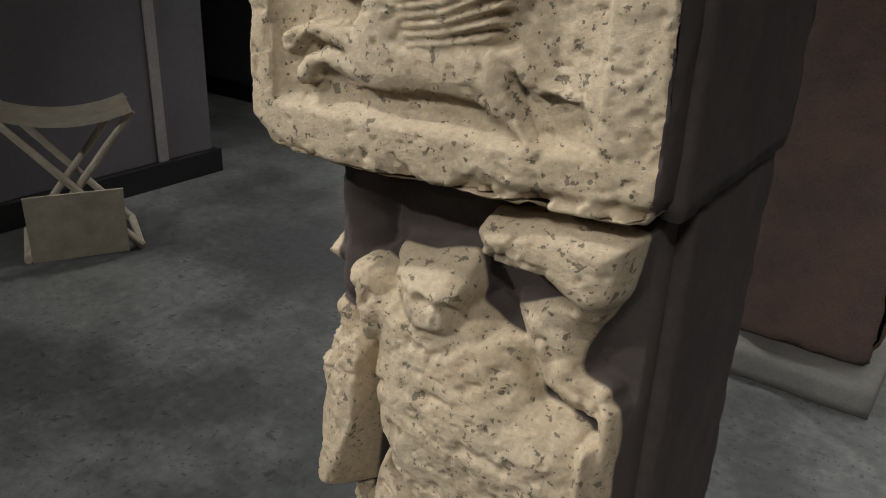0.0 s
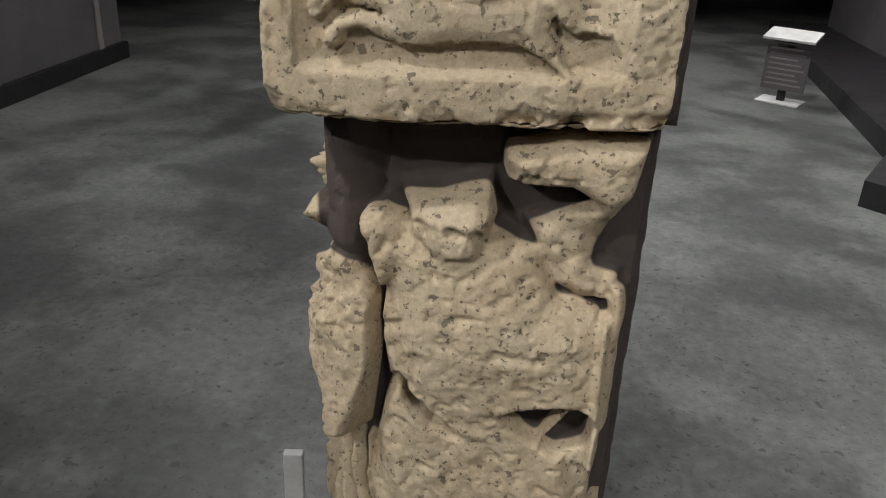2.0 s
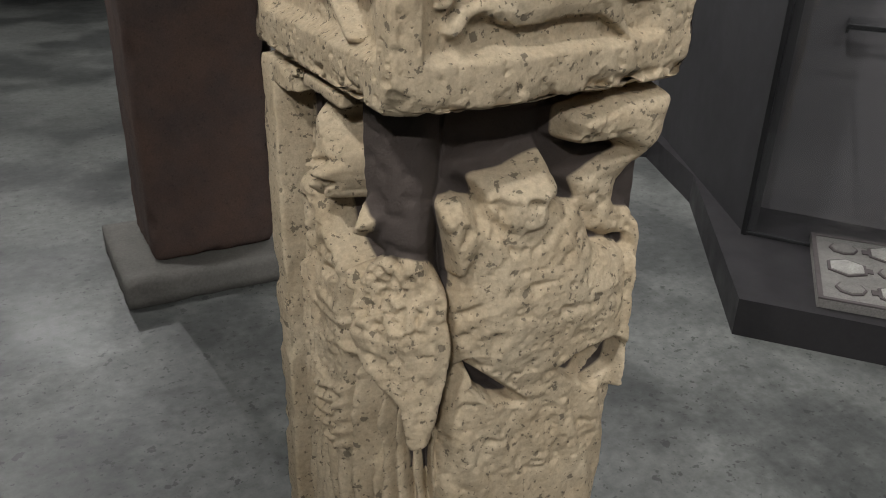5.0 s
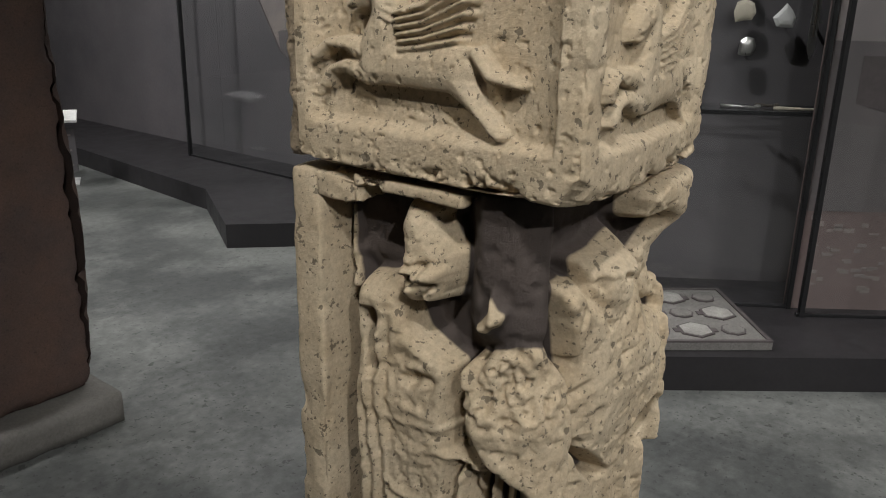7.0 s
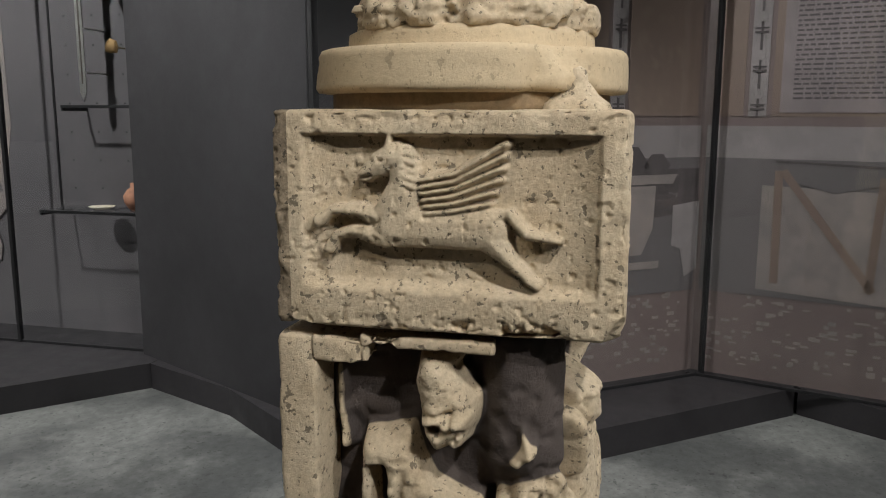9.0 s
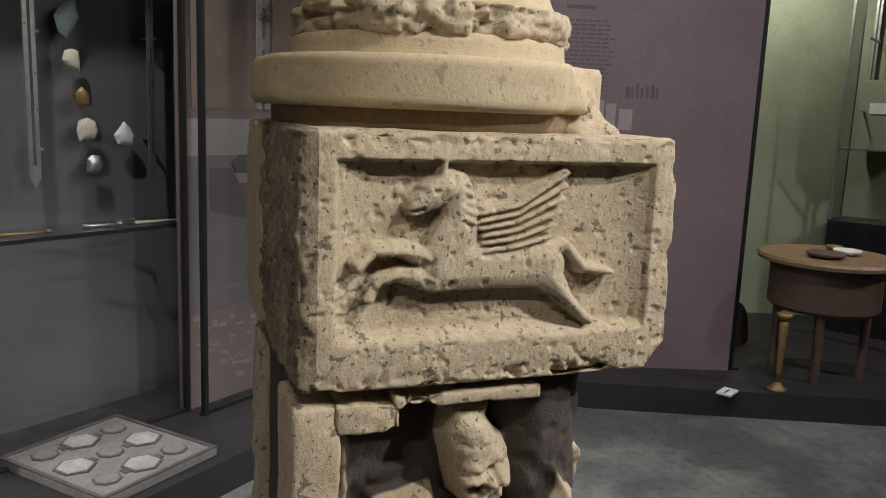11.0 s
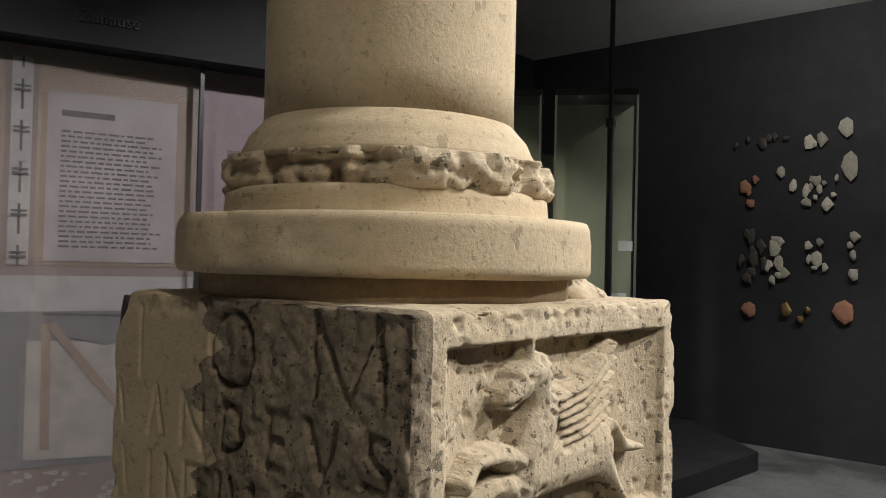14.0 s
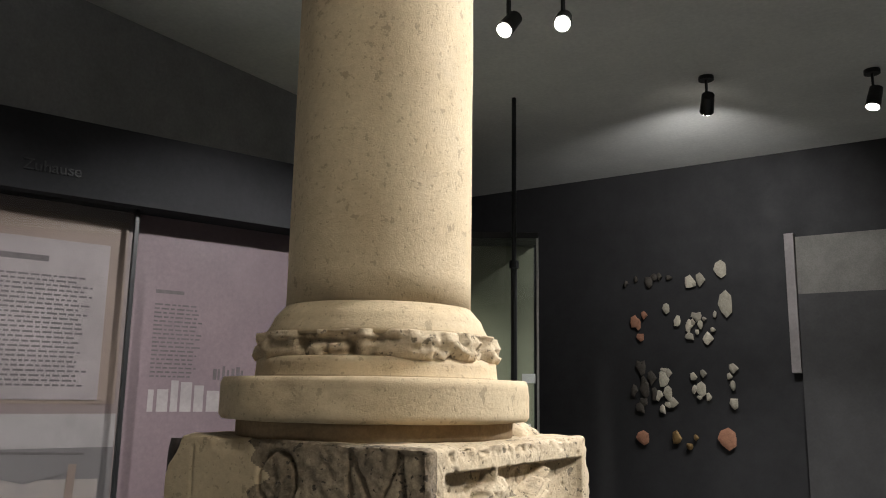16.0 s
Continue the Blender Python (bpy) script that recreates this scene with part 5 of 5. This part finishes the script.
part("bowl", lathe(bmesh.new(), [(0.014, 0.395), (0.040, 0.42), (0.044, 0.44), (0.030, 0.445)], 16), BRONZE, t, smooth=True)
t = thing("label_plate", (2.33, -2.55, PH), "small white label plate lying on the platform", "label", turn=-60)
part("plate", boxed((-0.06, -0.04, 0.0), (0.06, 0.04, 0.012), 0.002), WHITE, t)
part("text_bar", boxed((-0.045, -0.006, 0.012), (0.03, 0.006, 0.0128), 0), INK, t)


def tall_case(p, q, depth, base, top, label, inner):
    m, length = wall_frame(p, q)
    t = thing("tall_showcase", (p[0], p[1], PH), label, "showcase", "tall showcases")
    mm = t.matrix_world.inverted() @ m
    part("base", boxed((0, -depth, PH), (length, 0, base), 0.004, mm), BLACK, t)
    part("back", boxed((0.01, -depth, base), (length - 0.01, -depth + 0.02, top), 0, mm), GREENWALL, t, "olive green back")
    for x in (0.0, length - 0.018):
        for y in (-depth, -0.018):
            part("post", boxed((x, y, base), (x + 0.018, y + 0.018, top), 0.001, mm), STEEL if y > -0.1 else BLACK, t)
    g = part("pane", boxed((0.018, -0.012, base), (length - 0.018, -0.006, top), 0, mm), GLASS, t)
    g.visible_shadow = False
    part("top_cover", boxed((0, -depth, top), (length, 0, top + 0.05), 0.003, mm), BLACK, t)
    for z in inner:
        s = part("shelf", boxed((0.02, -depth + 0.03, z), (length - 0.02, -0.03, z + 0.008), 0.001, mm), GLASS, t)
        s.visible_shadow = False
        part("shelf_rail", boxed((0.02, -0.036, z - 0.004), (length - 0.02, -0.026, z + 0.012), 0.001, mm), STEEL, t)
    return m, length


MT, LT = tall_case((3.35, -4.15), (2.823, -4.479), 0.40, 0.95, 2.95, "tall glass showcase with steel posts and olive back", (1.45,))
MT2, LT2 = tall_case((2.738, -4.532), (2.20, -4.866), 0.40, 0.95, 2.95, "tall glass showcase with steel posts and olive back", (1.15,))
for m_, x, y, z in ((MT, 0.52, -0.12, 2.02), (MT2, 0.10, -0.08, 1.76), (MT2, 0.50, -0.08, 1.76), (MT2, 0.46, -0.08, 1.36), (MT, 0.16, -0.10, 1.70)):
    tagged(part("label_card", boxed((x, y, z), (x + 0.11, y + 0.006, z + 0.075), 0.001, m_), WHITE), "small white label card in the tall showcase", "label", "label cards")
# plain small bronze statuette on a pale green block
c = MT @ Vector((0.28, -0.20, 0))
part_block = boxed((0.10, -0.32, 1.458), (0.48, -0.10, 1.93), 0.004, MT)
tagged(part("display_block", part_block, GREENWALL), "olive green display block in the tall showcase", "display block")
bm = bmesh.new()
for a, b, r0, r1 in (((-0.02, 0, 0), (-0.015, 0, 0.13), 0.014, 0.024), ((0.03, 0, 0), (0.018, 0, 0.13), 0.014, 0.024), ((0, 0, 0.13), (0, 0, 0.26), 0.034, 0.044), ((-0.045, 0, 0.25), (-0.055, 0, 0.13), 0.014, 0.011), ((0.045, 0, 0.25), (0.06, 0, 0.16), 0.014, 0.011)):
    rod(bm, Vector(a) + Vector((c.x, c.y, 1.932)), Vector(b) + Vector((c.x, c.y, 1.932)), r0, r1, 10)
ball(bm, (c.x, c.y, 1.932 + 0.295), (0.024, 0.024, 0.03), seg=12)
tagged(part("bronze_statuette", bm, IRON, smooth=True), "dark bronze statuette standing on an olive display block", "statuette")
for k, (x, z, rx, rz, mat) in enumerate(((0.12, 1.36, 0.07, 0.12, TERRA), (0.32, 1.34, 0.08, 0.16, CREAM), (0.55, 1.33, 0.07, 0.13, TERRA))):
    bm = lathe(bmesh.new(), [(rx * 0.5, 0), (rx * 0.9, rz * 0.4), (rx, rz * 0.9), (rx * 0.7, rz * 1.4), (rx * 0.4, rz * 1.6), (rx * 0.45, rz * 1.8)], 20, MT2 @ Vector((x, -0.2, 1.16)))
    tagged(part("clay_vessel", bm, mat, smooth=True), "clay vessel standing on the showcase shelf", "vessel", "clay vessels")
blade(MT, 0.10, 1.55, 2.85, 0.04, STEEL, "narrow iron blade hung upright in the tall showcase", -0.34)

# thin dark pole before the south wall
t = thing("barrier_pole", (2.15, -4.35, PH), "thin black steel pole reaching up to the ceiling", "pole")
part("foot", lathe(bmesh.new(), [(0.10, 0), (0.10, 0.012), (0.03, 0.02)], 20), BLACK, t)
part("pole", rod(bmesh.new(), (0, 0, 0.015), (0, 0, 2.5), 0.026, 0.024, 12), BLACK, t)
part("upper_pole", rod(bmesh.new(), (0, 0, 2.5), (0, 0, CEIL - PH), 0.018, 0.018, 12), BLACK, t)
part("collar", rod(bmesh.new(), (0, 0, 2.47), (0, 0, 2.53), 0.036, 0.036, 12), BLACK, t)

# ---- sherds on the south wall ----
SOUTH = Matrix.Translation((0, Y0, 0)) @ Matrix(((-1, 0, 0, 0), (0, 1, 0, 0), (0, 0, 1, 0), (0, 0, 0, 1)))
rnd = random.Random(12)
CLUSTERS = ((-2.00, 2.86, 6, 0.26, 0.05, IRON), (-1.52, 2.80, 4, 0.14, 0.04, CREAM), (-1.26, 2.90, 1, 0.02, 0.02, CREAM), (-2.10, 2.38, 4, 0.09, 0.10, TERRA), (-1.84, 2.55, 1, 0.02, 0.02, CREAM), (-1.50, 2.38, 11, 0.17, 0.13, CREAM), (-1.24, 2.58, 1, 0.02, 0.02, CREAM),
            (-2.05, 1.76, 8, 0.12, 0.20, IRON), (-1.84, 1.74, 8, 0.10, 0.22, CREAM), (-1.50, 1.78, 6, 0.09, 0.20, CREAM), (-1.20, 1.76, 4, 0.04, 0.20, CREAM), (-2.08, 1.28, 1, 0.02, 0.02, TERRA), (-1.66, 1.22, 4, 0.14, 0.05, BRONZE), (-1.26, 1.28, 1, 0.02, 0.02, TERRA))
for cx, cz, n, sx, sz, mat in CLUSTERS:
    for k in range(n):
        r = rnd.uniform(0.022, 0.062) * (1.9 if n == 1 else 1)
        x, z = (c_ + 1.15 * s_ * f_(k * 2.4) * math.sqrt((k + 0.3) / n) + rnd.uniform(-0.035, 0.035) for c_, s_, f_ in ((cx, sx, math.cos), (cz, sz, math.sin)))
        sherd(SOUTH, x, z, r, r * rnd.uniform(0.75, 1.7), mat, "pottery_sherd", {"cream_sherd": "pale cream sherd mounted on the dark wall", "terracotta": "reddish terracotta sherd mounted on the dark wall", "corroded_iron": "dark corroded sherd mounted on the dark wall", "dull_bronze": "brown bronze sherd mounted on the dark wall"}[mat.name], "sherd", 0.03, 100 + k, "sherds on the dark wall")
# closed opening in the south wall
DOORGREY = material("dark_door_paint", (0.060, 0.058, 0.058), 0.8, scale=2, grain=40, grain_amount=0.15, bump=0.03)
tagged(part("door_frame_1", boxed((-1.60, Y0, 0.0), (0.57, Y0 + 0.035, 3.16)), CONCRETE), "grey panelled opening in the dark wall", "doorway", kind="structure")
tagged(part("door_1", boxed((-1.5, Y0 + 0.035, 0.0), (0.57, Y0 + 0.05, 2.62)), DOORGREY), "slate grey closed panel door", "door", kind="structure")
tagged(part("trim_1", boxed((0.572, Y0 + 0.002, 1.9), (0.655, Y0 + 0.09, 3.19), 0.004), PALE), "pale upright trim beside the opening", "trim", kind="structure")


# ---- ceiling spotlights ----
def spotlight(eye, aim):
    t = thing("ceiling_spotlight", (eye[0], eye[1], CEIL), "black ceiling spotlight, switched on; some out of view are added as fill", "lamp", "ceiling spotlights")
    part("mount", rod(bmesh.new(), (0, 0, 0), (0, 0, -0.03), 0.055, 0.055, 20), BLACK, t)
    part("arm", boxed((-0.008, -0.015, -0.16), (0.008, 0.015, -0.03), 0.002), BLACK, t)
    d = (Vector(aim) - Vector((*eye, 3.78))).normalized()
    o = Vector((0, 0, 3.78 - CEIL))
    part("can", rod(bmesh.new(), o - d * 0.09, o + d * 0.06, 0.045, 0.052, 20), BLACK, t)
    part("lens", rod(bmesh.new(), o + d * 0.061, o + d * 0.068, 0.044, 0.044, 20), LENS, t, "bright lamp glass")
    return t


# the added fill spots get the same fixture
for eye_, aim_, watts_, cone_ in SPOTS:
    spotlight(eye_, aim_)

# ---- the west and north side ----
t = thing("folding_stool", (-2.98, 1.05, 0), "pale folding stool with canvas seat standing on the floor", "stool", turn=62)
bm = bmesh.new()
SEG = 10
for i in range(SEG + 1):
    for j in range(2):
        u = -0.27 + 0.54 * i / SEG
        bm.verts.new((u, -0.2 + 0.4 * j, 0.66 - 0.05 * (1 - (u / 0.27) ** 2)))
bm.verts.ensure_lookup_table()
for i in range(SEG):
    bm.faces.new([bm.verts[k] for k in (2 * i, 2 * i + 2, 2 * i + 3, 2 * i + 1)])
bmesh.ops.solidify(bm, geom=bm.faces, thickness=0.012)
part("seat", bm, CLOTH, t, "sagging canvas seat")
for y in (-0.19, 0.19):
    part("leg", rod(bmesh.new(), (-0.27, y, 0.655), (0.24, y, 0.02), 0.018, 0.018, 10), CLOTH, t)
    part("leg", rod(bmesh.new(), (0.27, y * 0.86, 0.655), (-0.24, y * 0.86, 0.02), 0.018, 0.018, 10), CLOTH, t)
for x in (-0.24, 0.24):
    part("stretcher", rod(bmesh.new(), (x, -0.2, 0.02), (x, 0.2, 0.02), 0.018, 0.018, 10), CLOTH, t)
bm = bmesh.new()
box(bm, (-0.20, -0.004, 0.0), (0.20, 0.004, 0.34), 0.0, pose(-0.02, -0.26, 0.03, 14, 0, 0))
part("hanging_cloth", bm, CLOTH, t, "pale cloth hanging below the seat")


def dark_case(x0, x1, y0, y1, h, label):
    t = thing("dark_showcase", (x0, y0, 0), label, "showcase", "dark showcases")
    a, b = x1 - x0, y1 - y0
    part("plinth", boxed((0, 0, 0), (a, b, 0.14), 0.004), BLACK, t)
    part("body", boxed((0.12, 0.04, 0.14), (a - 0.04, b - 0.04, h), 0.004), GREYPANEL, t)
    part("edge_strip", boxed((a - 0.04, 0.30, 0.14), (a - 0.02, 0.36, h), 0.003), PALE, t)
    part("edge_strip", boxed((a - 0.04, b - 0.42, 0.14), (a - 0.02, b - 0.36, h), 0.003), PALE, t)
    part("cornice", boxed((0.08, 0.0, h), (a, b, h + 0.12), 0.004), BLACK, t)
    return t


dark_case(-5.3, -3.35, 0.2, 2.2, 2.6, "dark tall showcase with pale upright edges")
dark_case(-5.3, -3.55, 3.5, 5.6, 2.6, "dark tall showcase with pale upright edges")
t = thing("white_pedestal", (-4.2, 9.6, 0), "white low pedestal at the far end of the room", "pedestal")
part("foot", boxed((-0.5, -0.4, 0), (0.5, 0.4, 0.10), 0.01), WHITE, t)
part("shaft", boxed((-0.4, -0.3, 0.10), (0.4, 0.3, 1.1), 0.01), WHITE, t)

t = thing("info_stand", (2.00, 5.64, 0), "info stand with a white top plate over a printed board", "sign", turn=-30)
part("foot", boxed((-0.17, -0.12, 0.0), (0.17, 0.12, 0.014), 0.003), WHITE, t)
part("stand", boxed((-0.03, -0.02, 0.014), (0.03, 0.02, 0.50), 0.004), BLACK, t)
part("board", boxed((-0.17, -0.036, 0.10), (0.17, -0.020, 0.44), 0.003), GREYPANEL, t)
part("top_plate", boxed((-0.20, -0.12, 0.0), (0.20, 0.12, 0.022), 0.004, pose(0, 0, 0.52, 12, 0, 0)), WHITE, t, "white slanted top plate")
for k in range(9):
    part("text_line", boxed((-0.14, -0.0375, 0.14 + 0.040 * k), (0.14 - 0.03 * (k % 3), -0.036, 0.154 + 0.040 * k), 0), TEXTPANEL, t)
t = thing("white_post", (0.50, 6.0, 0), "slim pale post at the far wall", "post")
part("shaft", boxed((-0.03, -0.03, 0.01), (0.03, 0.03, 2.6), 0.004), PALE, t)
part("foot", boxed((-0.08, -0.08, 0), (0.08, 0.08, 0.01), 0.002), PALE, t)
